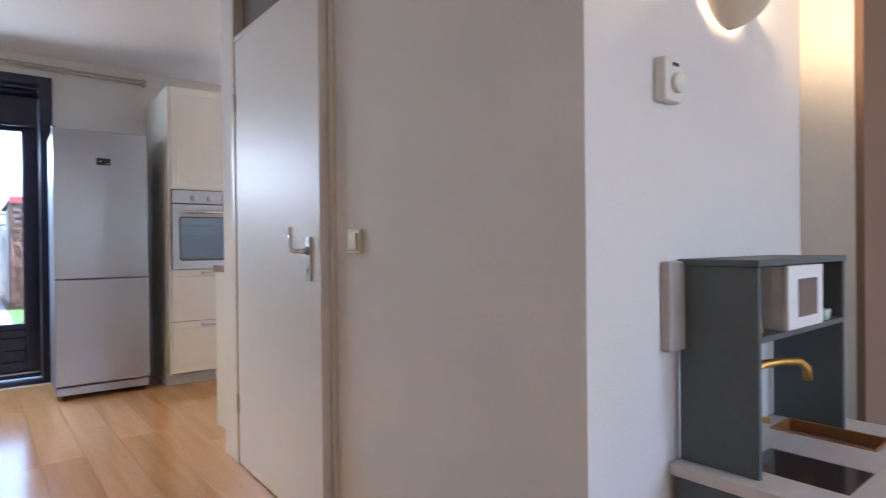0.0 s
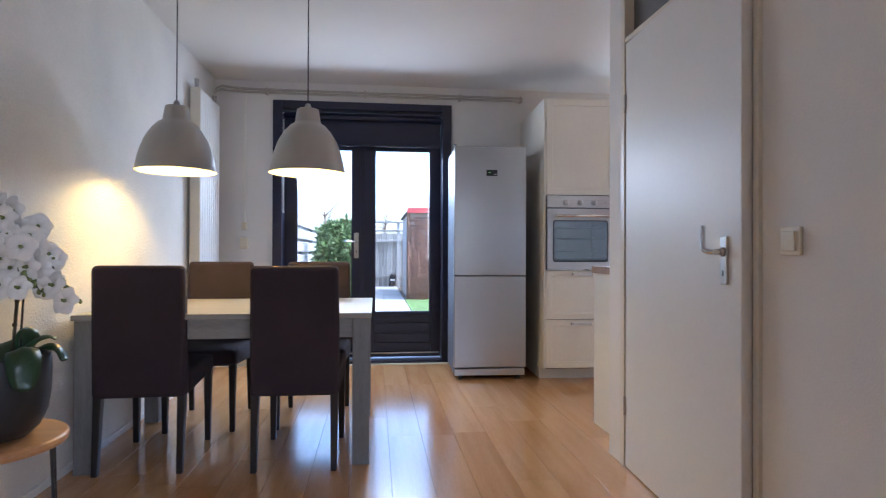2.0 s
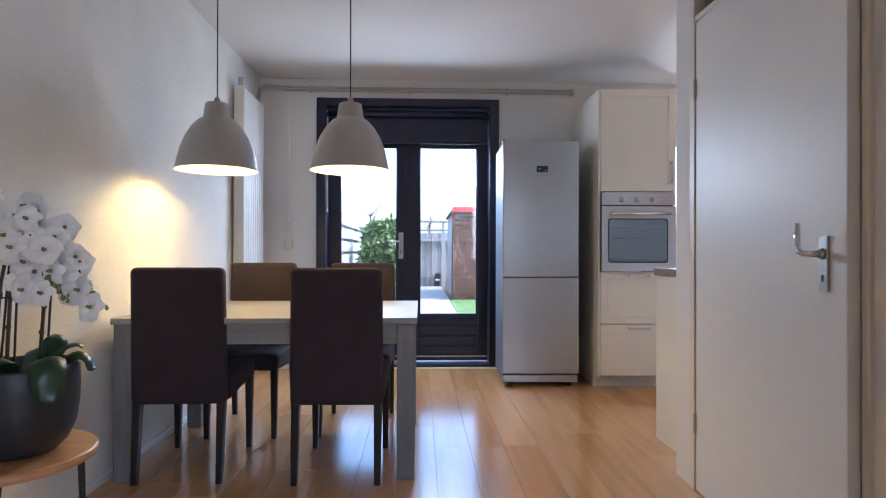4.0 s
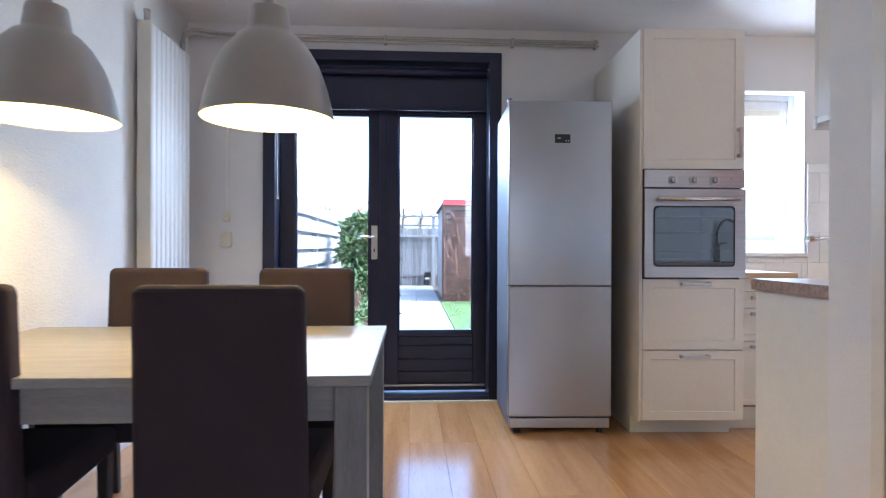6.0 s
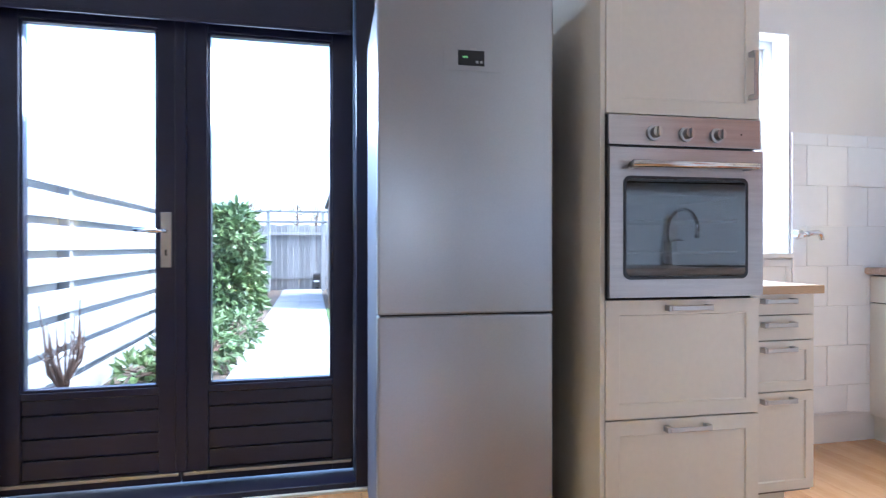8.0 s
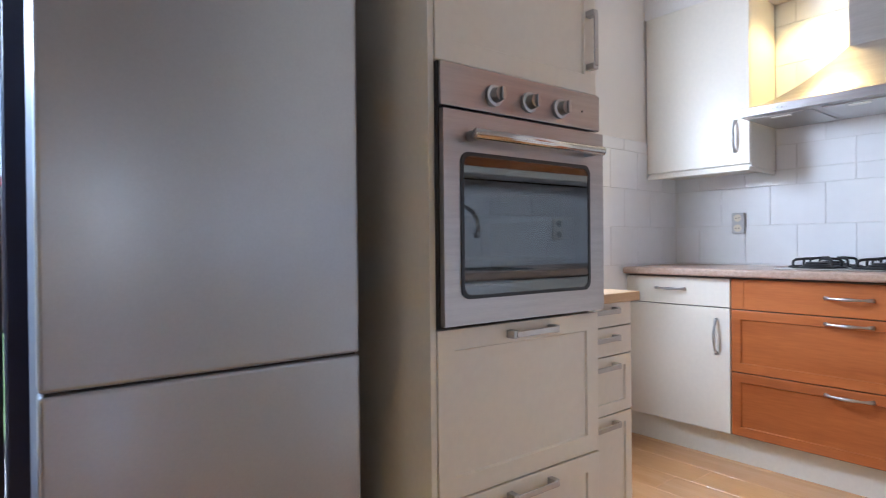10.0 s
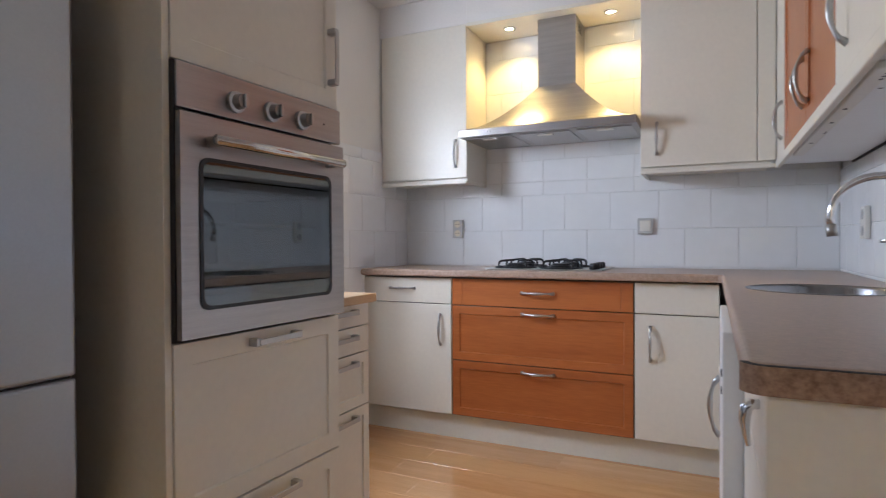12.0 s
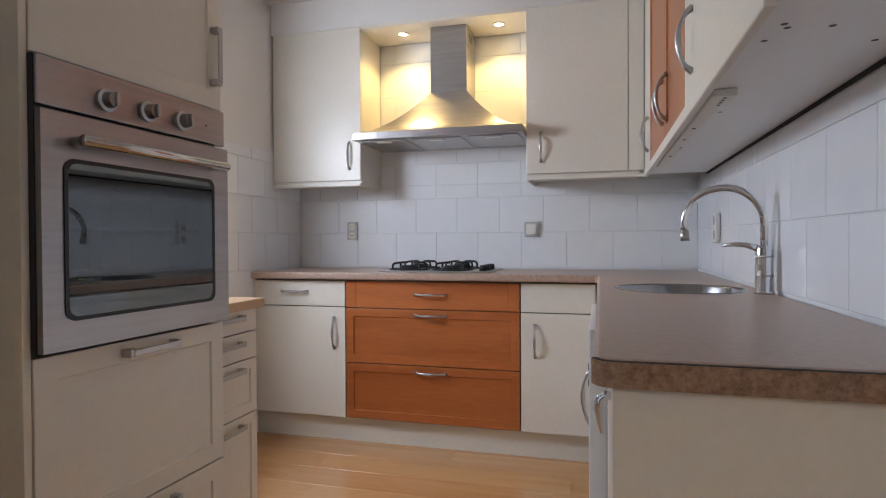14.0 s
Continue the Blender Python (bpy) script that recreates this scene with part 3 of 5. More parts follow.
def pendant(x, y):
    p = thing("pendant_lamp", (x, y, CEIL), "lit pendant lamp with a brushed aluminium bell shade", "lamp", "lamps over the table")
    outer = [(0.052, 1.872), (0.060, 1.868), (0.062, 1.86), (0.071, 1.80), (0.074, 1.790), (0.098, 1.775), (0.13, 1.74), (0.163, 1.685), (0.187, 1.62), (0.202, 1.56), (0.209, 1.525), (0.215, 1.508)]
    inner = [(r - 0.003, z - 0.001) for r, z in reversed(outer)]
    part("shade", lathe(bmesh.new(), outer, x, y, 48), LAMP_METAL, p, smooth=True)
    part("shade_lining", lathe(bmesh.new(), inner, x, y, 48), LAMP_INSIDE, p, "white enamelled inside", smooth=True)
    part("cap", lathe(bmesh.new(), [(0.004, 1.905), (0.014, 1.90), (0.018, 1.88), (0.053, 1.871), (0.053, 1.868)], x, y, 24, True), LAMP_METAL, p, smooth=True)
    part("cord", tb([(x, y, 1.90), (x, y, CEIL - 0.02)], 0.0035, 8), BLACK, p, "thin black cord")
    part("ceiling_rose", lathe(bmesh.new(), [(0.045, CEIL), (0.045, CEIL - 0.02), (0.02, CEIL - 0.035)], x, y, 24, True), PLASTIC, p, smooth=True)
    part("socket", tb([(x, y, 1.86), (x, y, 1.76)], 0.02, 12), PLASTIC, p, smooth=True)
    part("bulb", lathe(bmesh.new(), [(0.014, 1.76), (0.028, 1.725), (0.033, 1.69), (0.026, 1.66), (0.008, 1.648)], x, y, 20, True), BULB, p, smooth=True)
    lamp("pendant_light", "POINT", PENDANT_W, WARM, Matrix.Translation((x, y, 1.61)), 0.035)


PENDANT_W = 2.1
pendant(0.508, 3.352)
pendant(1.228, 3.325)

# upright radiator with its pipes
rad = thing("radiator", (LX, 5.0, 0.3), "tall white ridged designer radiator on the party wall", "radiator")
part("back_panel", bx(LX + 0.028, LX + 0.052, 4.725, 5.29, 0.30, 2.36, 0.004), RADIATOR, rad)
for i in range(9):
    y = 4.73 + i * 0.062
    part("tube", bx(LX + 0.0525, LX + 0.10, y, y + 0.056, 0.31, 2.35, 0.012), RADIATOR, rad)
part("side_cover", bx(LX + 0.02, LX + 0.098, 4.715, 4.7245, 0.30, 2.36, 0.003), CREAM_TRIM, rad, "cream side cover")
for z in (0.6, 2.1):
    part("wall_bracket", bx(LX, LX + 0.0275, 4.95, 5.05, z, z + 0.04), RADIATOR, rad)
for y in (4.75, 5.26):
    part("valve", tb([(LX + 0.06, y, 2.35), (LX + 0.06, y, 2.40), (LX + 0.06, y, 2.43)], [0.014, 0.017, 0.02], 10), NICKEL, rad, "radiator valve", smooth=True)
pipes = thing("heating_pipes", (1.5, 5.47, 2.56), "painted twin heating pipes under the ceiling", "pipes")
for dz, dy in ((0, 0), (-0.028, 0.0)):
    part("pipe", tb([(LX + 0.06, 5.26, 2.43 + dz), (LX + 0.06, 5.28, 2.50 + dz), (LX + 0.09, 5.38, 2.56 + dz), (LX + 0.16, 5.45, 2.57 + dz), (LX + 0.30, 5.468, 2.565 + dz),
                     (1.0, 5.468, 2.562 + dz), (2.0, 5.468, 2.562 + dz), (3.03, 5.468, 2.562 + dz)], 0.011, 10), PIPE, pipes, smooth=True)
for x in (0.6, 1.5, 2.4, 3.0):
    part("pipe_clip", bx(x, x + 0.02, 5.456, 5.4995, 2.518, 2.58, 0.003), PIPE, pipes)
for x, z, w, n in ((0.407, 1.139, 0.075, "socket"), (0.410, 1.300, 0.05, "junction")):
    o = thing("wall_socket" if n == "socket" else "wall_junction", (x, FY, z), "white plastic wall socket with a surface cable" if n == "socket" else "small round white junction cover", "socket")
    part("plate", bx(x - w / 2, x + w / 2, FY - 0.026, FY, z - w * 0.7, z + w * 0.7, 0.008), OLD_PLASTIC, o)
    part("face", bx(x - w / 3.2, x + w / 3.2, FY - 0.031, FY - 0.0262, z - w * 0.3, z + w * 0.3, 0.004), OLD_PLASTIC, o)
solo("cable_duct", bx(0.400, 0.420, FY - 0.012, FY, 1.336, 2.50, 0.003), PLASTIC, "thin white cable duct running up the wall", "cable duct")
sw = thing("light_switch", (HWX, 1.59, 1.10), "cream rocker light switch beside the hall door", "switch")
part("plate", bx(HWX - 0.012, HWX, 1.548, 1.632, 1.058, 1.144, 0.004), OLD_PLASTIC, sw)
part("rocker", bx(HWX - 0.020, HWX - 0.0123, 1.562, 1.618, 1.071, 1.131, 0.003), OLD_PLASTIC, sw)

# round side table with the orchid
OX, OY, OZ = 0.445, 1.88, 0.50
st = thing("side_table", (OX, OY, 0), "round wooden side table on thin black metal legs", "table")
part("tabletop", lathe(bmesh.new(), [(0.236, OZ - 0.03), (0.246, OZ - 0.026), (0.25, OZ - 0.016), (0.248, OZ - 0.005), (0.242, OZ)], OX, OY, 56, True), PINE, st)
for i in range(3):
    a = 0.35 + i * 2 * math.pi / 3
    for s in (-1, 1):
        b = a + s * 0.16
        part("leg", tb([(OX + 0.20 * math.cos(b), OY + 0.20 * math.sin(b), OZ - 0.03), (OX + 0.215 * math.cos(a + s * 0.02), OY + 0.215 * math.sin(a + s * 0.02), 0.0)], 0.006, 8), BLACK, st)
pot = thing("orchid", (OX, OY, OZ), "white flowering orchid in a rounded anthracite pot", "plant")
PX, PY = OX + 0.022, OY - 0.005
prof = [(0.06, OZ), (0.095, OZ + 0.006), (0.122, OZ + 0.035), (0.141, OZ + 0.085), (0.149, OZ + 0.15), (0.151, OZ + 0.22), (0.149, OZ + 0.272), (0.146, OZ + 0.278), (0.142, OZ + 0.277),
        (0.139, OZ + 0.27), (0.140, OZ + 0.215)]
part("pot", lathe(bmesh.new(), prof, PX, PY, 48, True), POT, pot, "matt anthracite pot", smooth=True)
bm = lathe(bmesh.new(), [(0.139, OZ + 0.23), (0.10, OZ + 0.222), (0.03, OZ + 0.228)], PX, PY, 24)
part("bark_mulch", bm, SOIL, pot)


def leaf_blade(az, path, width, side=0.0):
    """A broad leaf along (distance, height) points from the pot's middle, blunt at its tip."""
    bm = bmesh.new()
    d, s = Vector((math.cos(az), math.sin(az), 0)), Vector((-math.sin(az), math.cos(az), 0))
    base = Vector((PX, PY, OZ)) + s * side
    pts = [base + d * u + Vector((0, 0, h)) for u, h in path]
    rows = []
    n = 14
    for i in range(n + 1):
        t = i / n * (len(pts) - 1)
        k = min(int(t), len(pts) - 2)
        p0, p1, p2, p3 = pts[max(k - 1, 0)], pts[k], pts[k + 1], pts[min(k + 2, len(pts) - 1)]
        f = t - k
        p = 0.5 * (2 * p1 + (p2 - p0) * f + (2 * p0 - 5 * p1 + 4 * p2 - p3) * f * f + (3 * p1 - p0 - 3 * p2 + p3) * f ** 3)
        tan = 0.5 * ((p2 - p0) * (1 - f) + (p3 - p1) * f)
        up = tan.normalized().cross(s) * -1
        q = i / n
        w = width * (0.35 + 0.65 * math.sin(math.pi * 0.5 * min(1, q / 0.6))) * math.sqrt(max(0.0, 1 - max(0, (q - 0.62) / 0.39) ** 2))
        fold = 0.28 * w
        rows.append([bm.verts.new(p + s * w * e + up * fold * abs(e) + up * 0.004 * math.sin(9 * q + 2 * e)) for e in (-1, -0.5, 0, 0.5, 1)])
    for a, b in zip(rows, rows[1:]):
        for e in range(4):
            bm.faces.new((a[e], a[e + 1], b[e + 1], b[e]))
    return bm


rng = random.Random(4)
for az, path, wd, side in (
        (-0.95, ((0.01, 0.23), (0.07, 0.29), (0.125, 0.31), (0.162, 0.28), (0.174, 0.23), (0.176, 0.18)), 0.042, 0.060),
        (-0.2, ((0.03, 0.22), (0.05, 0.28), (0.06, 0.33), (0.062, 0.365)), 0.042, 0.05),
        (0.25, ((0.02, 0.23), (0.08, 0.30), (0.14, 0.335), (0.165, 0.325)), 0.03, 0.0),
        (0.05, ((0.05, 0.25), (0.12, 0.30), (0.168, 0.29), (0.182, 0.245)), 0.032, 0.04),
        (-1.5, ((0.02, 0.23), (0.06, 0.29), (0.10, 0.315), (0.135, 0.30)), 0.04, 0.0),
        (-2.2, ((0.02, 0.23), (0.06, 0.27), (0.11, 0.29), (0.14, 0.287)), 0.045, 0.0),
        (1.6, ((0.02, 0.23), (0.08, 0.29), (0.13, 0.31), (0.17, 0.30)), 0.04, 0.0),
        (2.8, ((0.02, 0.23), (0.08, 0.28), (0.13, 0.30), (0.17, 0.295)), 0.045, 0.0)):
    ob = part("leaf", leaf_blade(az, path, wd, side), LEAF, pot, "broad dark green leaf", smooth=True)
    ob.modifiers.new("thick", "SOLIDIFY").thickness = 0.003


def bloom(c, face, r):
    """Five broad petals and a small lip around a centre."""
    bm = bmesh.new()
    f = Vector(face).normalized()
    u = f.orthogonal().normalized()
    v = f.cross(u)
    for k in range(5):
        a = k * 2 * math.pi / 5 + rng.uniform(-0.15, 0.15)
        d = u * math.cos(a) + v * math.sin(a)
        s = f.cross(d)
        w = r * (0.62 if k % 2 else 0.48)
        ring = []
        for i in range(6):
            t = i / 5
            p = Vector(c) + d * r * t + f * (0.012 * math.sin(3 * t))
            h = w * math.sin(math.pi * (0.1 + 0.86 * t)) ** 0.8
            ring.append((bm.verts.new(p - s * h), bm.verts.new(p + f * 0.004), bm.verts.new(p + s * h)))
        for p, q in zip(ring, ring[1:]):
            bm.faces.new((p[0], p[1], q[1], q[0]))
            bm.faces.new((p[1], p[2], q[2], q[1]))
    part("flower", bm, PETAL, pot, "white orchid flower", smooth=True)
    part("lip", tb([Vector(c) + f * 0.004, Vector(c) + f * 0.02], [0.007, 0.004], 6), BUD, pot)


SPRAYS = ((-0.065, -0.01, -0.005, 1.175, 0.085, 1.040, 16), (-0.005, -0.04, 0.035, 1.170, 0.125, 1.000, 16), (0.045, 0.02, 0.090, 1.105, 0.195, 0.975, 14))
for k, (dx, dy, ax, az, tip_x, tip_z, n_fl) in enumerate(SPRAYS):
    base = Vector((PX + dx, PY + dy, OZ + 0.20))
    apex = Vector((PX + ax, PY + dy, az))
    tip = Vector((PX + tip_x, PY + dy - 0.05, tip_z))
    pts = [base, base.lerp(apex, 0.25) + Vector((-0.006, 0, 0)), base.lerp(apex, 0.6) + Vector((-0.012, 0, 0)), apex, apex.lerp(tip, 0.35) + Vector((0.01, 0, 0.035)), apex.lerp(tip, 0.7) + Vector((0.01, 0, 0.02)), tip]
    part("stem", tb(pts, [0.0055, 0.005, 0.005, 0.0045, 0.0035, 0.003, 0.0022], 8), STEM, pot, "bending brown-green flower stem", smooth=True)
    part("support_stick", tb([base + Vector((0.016, 0.006, 0)), apex + Vector((-0.010, 0.004, -0.06))], 0.0032, 6), BLACK, pot)
    for z in (0.16, 0.34, 0.52):
        c = base.lerp(apex, z) + Vector((-0.010 * math.sin(3 * z), 0, 0))
        part("stem_node", tb([c - Vector((0, 0, 0.006)), c, c + Vector((0, 0, 0.006))], [0.0055, 0.0075, 0.0055], 8), STEM, pot, smooth=True)
    for i in range(n_fl):
        t = i / (n_fl - 1)
        p = apex.lerp(tip, t) + Vector((rng.uniform(-0.055, 0.05), rng.uniform(-0.05, 0.02), 0.035 * math.sin(3 * t) + rng.uniform(-0.075, 0.04)))
        bloom(p, (rng.uniform(-0.5, 0.7), -1, rng.uniform(-0.3, 0.4)), rng.uniform(0.036, 0.047))
    last = tip
    for i in range(5):
        p = tip + Vector((0.016 * (i + 1), -0.006 * i, -0.014 * i - 0.006 * (i % 2)))
        part("bud_stalk", tb([last, p], 0.0018, 5), STEM, pot)
        last = p
        bm = bmesh.new()
        bmesh.ops.create_icosphere(bm, subdivisions=2, radius=0.013 - 0.0018 * i, matrix=Matrix.Translation(p - Vector((0, 0, 0.006))) @ Matrix.Diagonal((0.85, 0.85, 1.15, 1)))
        part("bud", bm, BUD, pot, "green flower bud", smooth=True)
part("stem_tie", tb([(PX - 0.060, PY - 0.012, 0.938), (PX + 0.050, PY + 0.008, 0.938)], 0.0025, 6), BLACK, pot)

for ob in pot.children:
    if ob.name.split(".")[0] in ("pot", "bark_mulch", "leaf"):
        ob.scale.z = 0.9
        ob.scale.x = ob.scale.y = 1.01
st.scale = (0.87, 0.87, 1)

# ---- living room corner ----
toy = thing("toy_kitchen", (3.49, 0.42, 0), "grey wooden toy kitchen with gold tap and copper basin", "toy kitchen")
KX, KW, KT, KF, KB = 3.229, 0.600, 0.528, 0.418, 0.612     # left side, width, counter height, front and back of the upper part
part("side_panel", bx(KX, KX + 0.016, KF, KB, KT + 0.001, 1.026, 0.002), TOY_GREY, toy)
part("side_panel", bx(KX + KW - 0.016, KX + KW, KF, KB, KT + 0.001, 1.026, 0.002), TOY_GREY, toy)
part("top_board", bx(KX - 0.004, KX + KW + 0.004, KF - 0.004, KB + 0.002, 1.0265, 1.043, 0.002), TOY_GREY, toy)
part("shelf", bx(KX + 0.0165, KX + KW - 0.0165, KF, KB, 0.846, 0.861, 0.002), TOY_GREY, toy)
part("back_board", bx(KX + 0.0165, KX + KW - 0.0165, KB - 0.008, KB, 0.8615, 1.026), TOY_GREY, toy)
mw = part("microwave", bx(3.382, 3.612, KF + 0.004, KB - 0.010, 0.8615, 1.022, 0.003), WHITE_PAINT, toy, "white toy microwave")
part("microwave_door", bx(3.378, 3.616, KF - 0.010, KF + 0.0035, 0.8635, 1.024, 0.003), WHITE_PAINT, mw)
part("microwave_window", bx(3.440, 3.566, KF - 0.0125, KF - 0.0102, 0.893, 0.990, 0.002), mat("smoky_window", (0.16, 0.11, 0.09), 0.2), mw, "brown smoky window")
part("backing_strip", bx(3.262, 3.345, KB - 0.008, KB, KT + 0.001, 0.8455), WHITE_PAINT, toy, "white upright strip behind the tap")
part("base_panel", bx(KX - 0.03, KX + 0.70, 0.20, KB, 0.0, KT - 0.031, 0.003), TOY_GREY, toy)
for a in ((KX - 0.045, KX + 0.715, 0.18, 0.262), (KX - 0.045, 3.300, 0.2625, 0.618), (3.3005, 3.660, 0.500, 0.618), (3.492, 3.660, 0.2625, 0.4995), (3.6605, 3.806, 0.566, 0.618), (3.6605, 3.806, 0.2625, 0.300), (3.8065, KX + 0.715, 0.2625, 0.618)):
    part("counter", bx(a[0], a[1], a[2], a[3], KT - 0.030, KT, 0.002), TOY_TOP, toy, "pale marbled counter")
part("hob_panel", bx(3.3005, 3.4915, 0.263, 0.4995, KT - 0.029, KT - 0.002, 0.002), mat("toy_hob", (0.035, 0.02, 0.018), 0.12), toy, "dark glossy toy hob")
bm = bmesh.new()
box(bm, 3.661, 3.8055, 0.3005, 0.5655, KT - 0.085, KT - 0.078)
for a in ((3.661, 3.668, 0.3005, 0.5655), (3.7985, 3.8055, 0.3005, 0.5655), (3.668, 3.7985, 0.3005, 0.3075), (3.668, 3.7985, 0.5585, 0.5655)):
    box(bm, a[0], a[1], a[2], a[3], KT - 0.078, KT + 0.004, 0.003)
part("basin", bm, COPPER, toy, "copper toy basin")
TPX, TPY = 3.535, 0.555
part("tap", tb([(TPX, TPY, KT), (TPX, TPY, 0.700), (TPX + 0.008, TPY - 0.002, 0.722), (TPX + 0.030, TPY - 0.010, 0.735), (TPX + 0.10, TPY - 0.035, 0.738), (TPX + 0.165, TPY - 0.058, 0.733), (TPX + 0.192, TPY - 0.068, 0.712), (TPX + 0.198, TPY - 0.070, 0.676)], 0.0125, 12),
     GOLD, toy, "gold toy tap", smooth=True)
part("tap_body", tb([(TPX - 0.022, TPY, KT), (TPX - 0.022, TPY, 0.612), (TPX - 0.022, TPY, 0.618)], [0.024, 0.024, 0.018], 12), GOLD, toy, smooth=True)
part("tap_lever", bx(TPX - 0.030, TPX - 0.014, TPY - 0.050, TPY - 0.018, 0.585, 0.600, 0.003), GOLD, toy)
o = thing("toy_figure", (KX + 0.045, 0.45, 0.861), "small yellow toy on the shelf", "toy")
part("figure", lathe(bmesh.new(), [(0.016, 0.861), (0.022, 0.875), (0.016, 0.892), (0.010, 0.898), (0.017, 0.912), (0.010, 0.925)], KX + 0.045, 0.45, 14, True), mat("yellow_toy", (0.55, 0.33, 0.05), 0.5), o, smooth=True)
for x, h in ((3.640, 0.135), (3.658, 0.15), (3.676, 0.125)):
    o = thing("toy_board", (x, 0.50, 0.861), "small brown toy chopping board standing upright on the shelf", "toy", "toy boards")
    part("board", bx(x, x + 0.012, KF + 0.02, 0.56, 0.8615, 0.861 + h, 0.004), PINE, o)
o = thing("toy_cup", (3.705, 0.435, 0.861), "pale green toy cup on the shelf", "toy")
part("cup", lathe(bmesh.new(), [(0.016, 0.861), (0.020, 0.867), (0.023, 0.892), (0.020, 0.893), (0.017, 0.868)], 3.705, 0.440, 16, True), mat("mint_toy", (0.45, 0.62, 0.52), 0.5), o, smooth=True)
solo("wall_box", bx(3.155, 3.30, 0.596, 0.6215, 0.812, 1.038, 0.005), mat("greige_box", (0.42, 0.38, 0.34), 0.6), "flat greige box fixed to the wall behind the toy kitchen", "box")
th = thing("thermostat", (3.175, 0.622, 1.49), "white room thermostat with a round dial", "thermostat")
part("body", bx(3.135, 3.215, 0.590, 0.622, 1.436, 1.546, 0.006), PLASTIC, th)
bm = lathe(bmesh.new(), [(0.024, 0), (0.026, 0.008), (0.022, 0.014)], 0, 0, 24, True)
bmesh.ops.transform(bm, matrix=Matrix.Translation((3.185, 0.5895, 1.482)) @ Matrix.Rotation(radians(90), 4, "X"), verts=bm.verts)
part("dial", bm, PLASTIC, th, smooth=True)
part("display_slot", bx(3.168, 3.196, 0.5885, 0.5898, 1.524, 1.532), RUBBER, th)
wl = thing("wall_lamp", (3.50, 0.622, 1.72), "lit cream bowl wall lamp above the toy kitchen", "lamp")
bm = bmesh.new()
rings = []
for i in range(9):
    t = i / 8
    r, z = 0.15 * math.sin(0.02 + t * 1.5), 1.70 + 0.13 * t ** 1.6
    rings.append([bm.verts.new((3.50 + r * math.cos(a), 0.614 - 0.85 * r * math.sin(a), z)) for a in [math.pi * j / 20 for j in range(21)]])
for a, b in zip(rings, rings[1:]):
    for j in range(20):
        bm.faces.new((a[j], a[j + 1], b[j + 1], b[j]))
ob = part("bowl", bm, OLD_PLASTIC, wl, "cream glazed bowl", smooth=True)
ob.modifiers.new("thick", "SOLIDIFY").thickness = 0.006
part("back_plate", bx(3.42, 3.58, 0.6145, 0.622, 1.73, 1.84, 0.003), OLD_PLASTIC, wl)
part("bulb", lathe(bmesh.new(), [(0.012, 1.77), (0.024, 1.79), (0.028, 1.81), (0.015, 1.83)], 3.50, 0.57, 14, True), BULB, wl, smooth=True)
lamp("wall_lamp_light", "POINT", 2.0, (1, 0.66, 0.34), Matrix.Translation((3.50, 0.55, 1.90)), 0.04)

# ---- fridge and tall units ----
fr = thing("fridge_freezer", (2.253, 4.735, 0), "tall silver fridge-freezer with a small display", "fridge")
FX0, FX1, FF = 2.262, 2.868, 4.732
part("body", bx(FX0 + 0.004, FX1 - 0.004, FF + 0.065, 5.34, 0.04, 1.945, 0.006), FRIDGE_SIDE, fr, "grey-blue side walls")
part("fridge_door", bx(FX0, FX1, FF, FF + 0.06, 0.8695, 1.952, 0.008, 3), FRIDGE, fr, "silver lacquered door")
part("freezer_door", bx(FX0, FX1, FF, FF + 0.06, 0.102, 0.8655, 0.008, 3), FRIDGE, fr, "silver lacquered door")
part("door_seal", bx(FX0 + 0.01, FX1 - 0.01, FF + 0.006, FF + 0.064, 0.866, 0.869), RUBBER, fr)
part("kick_panel", bx(FX0 + 0.008, FX1 - 0.008, FF + 0.012, FF + 0.064, 0.035, 0.092, 0.004), FRIDGE, fr)
for x in (FX0 + 0.06, FX1 - 0.06):
    part("foot", tb([(x, FF + 0.05, 0), (x, FF + 0.05, 0.04)], 0.018, 10), BLACK, fr)
    part("foot", tb([(x, 5.33, 0), (x, 5.33, 0.04)], 0.018, 10), BLACK, fr)
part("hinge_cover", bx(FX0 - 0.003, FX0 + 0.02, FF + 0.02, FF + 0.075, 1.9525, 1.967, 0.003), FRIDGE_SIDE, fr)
part("display_frame", bx(2.482, 2.682, FF - 0.002, FF - 0.0002, 1.684, 1.763, 0.0008), FRIDGE, fr)
part("display", bx(2.530, 2.621, FF - 0.0045, FF - 0.0021, 1.702, 1.753, 0.001), BLACK, fr, "small black display")
part("digit", bx(2.546, 2.564, FF - 0.0052, FF - 0.0046, 1.727, 1.733), GREEN_LED, fr, "dim pale green digit")
for x in (2.592, 2.606):
    part("display_button", bx(x, x + 0.008, FF - 0.0055, FF - 0.0046, 1.711, 1.719), NICKEL, fr)
part("badge", bx(2.573, 2.593, FF - 0.0035, FF - 0.0021, 1.7555, 1.761), NICKEL, fr)

fr.rotation_euler = (0, 0, radians(-2.0))

TURN = -2.0
TP = Matrix.Translation((3.006, 4.6, 0)) @ Matrix.Rotation(radians(TURN), 4, "Z")


def turned(ob):
    ob.matrix_basis = TP
    return ob


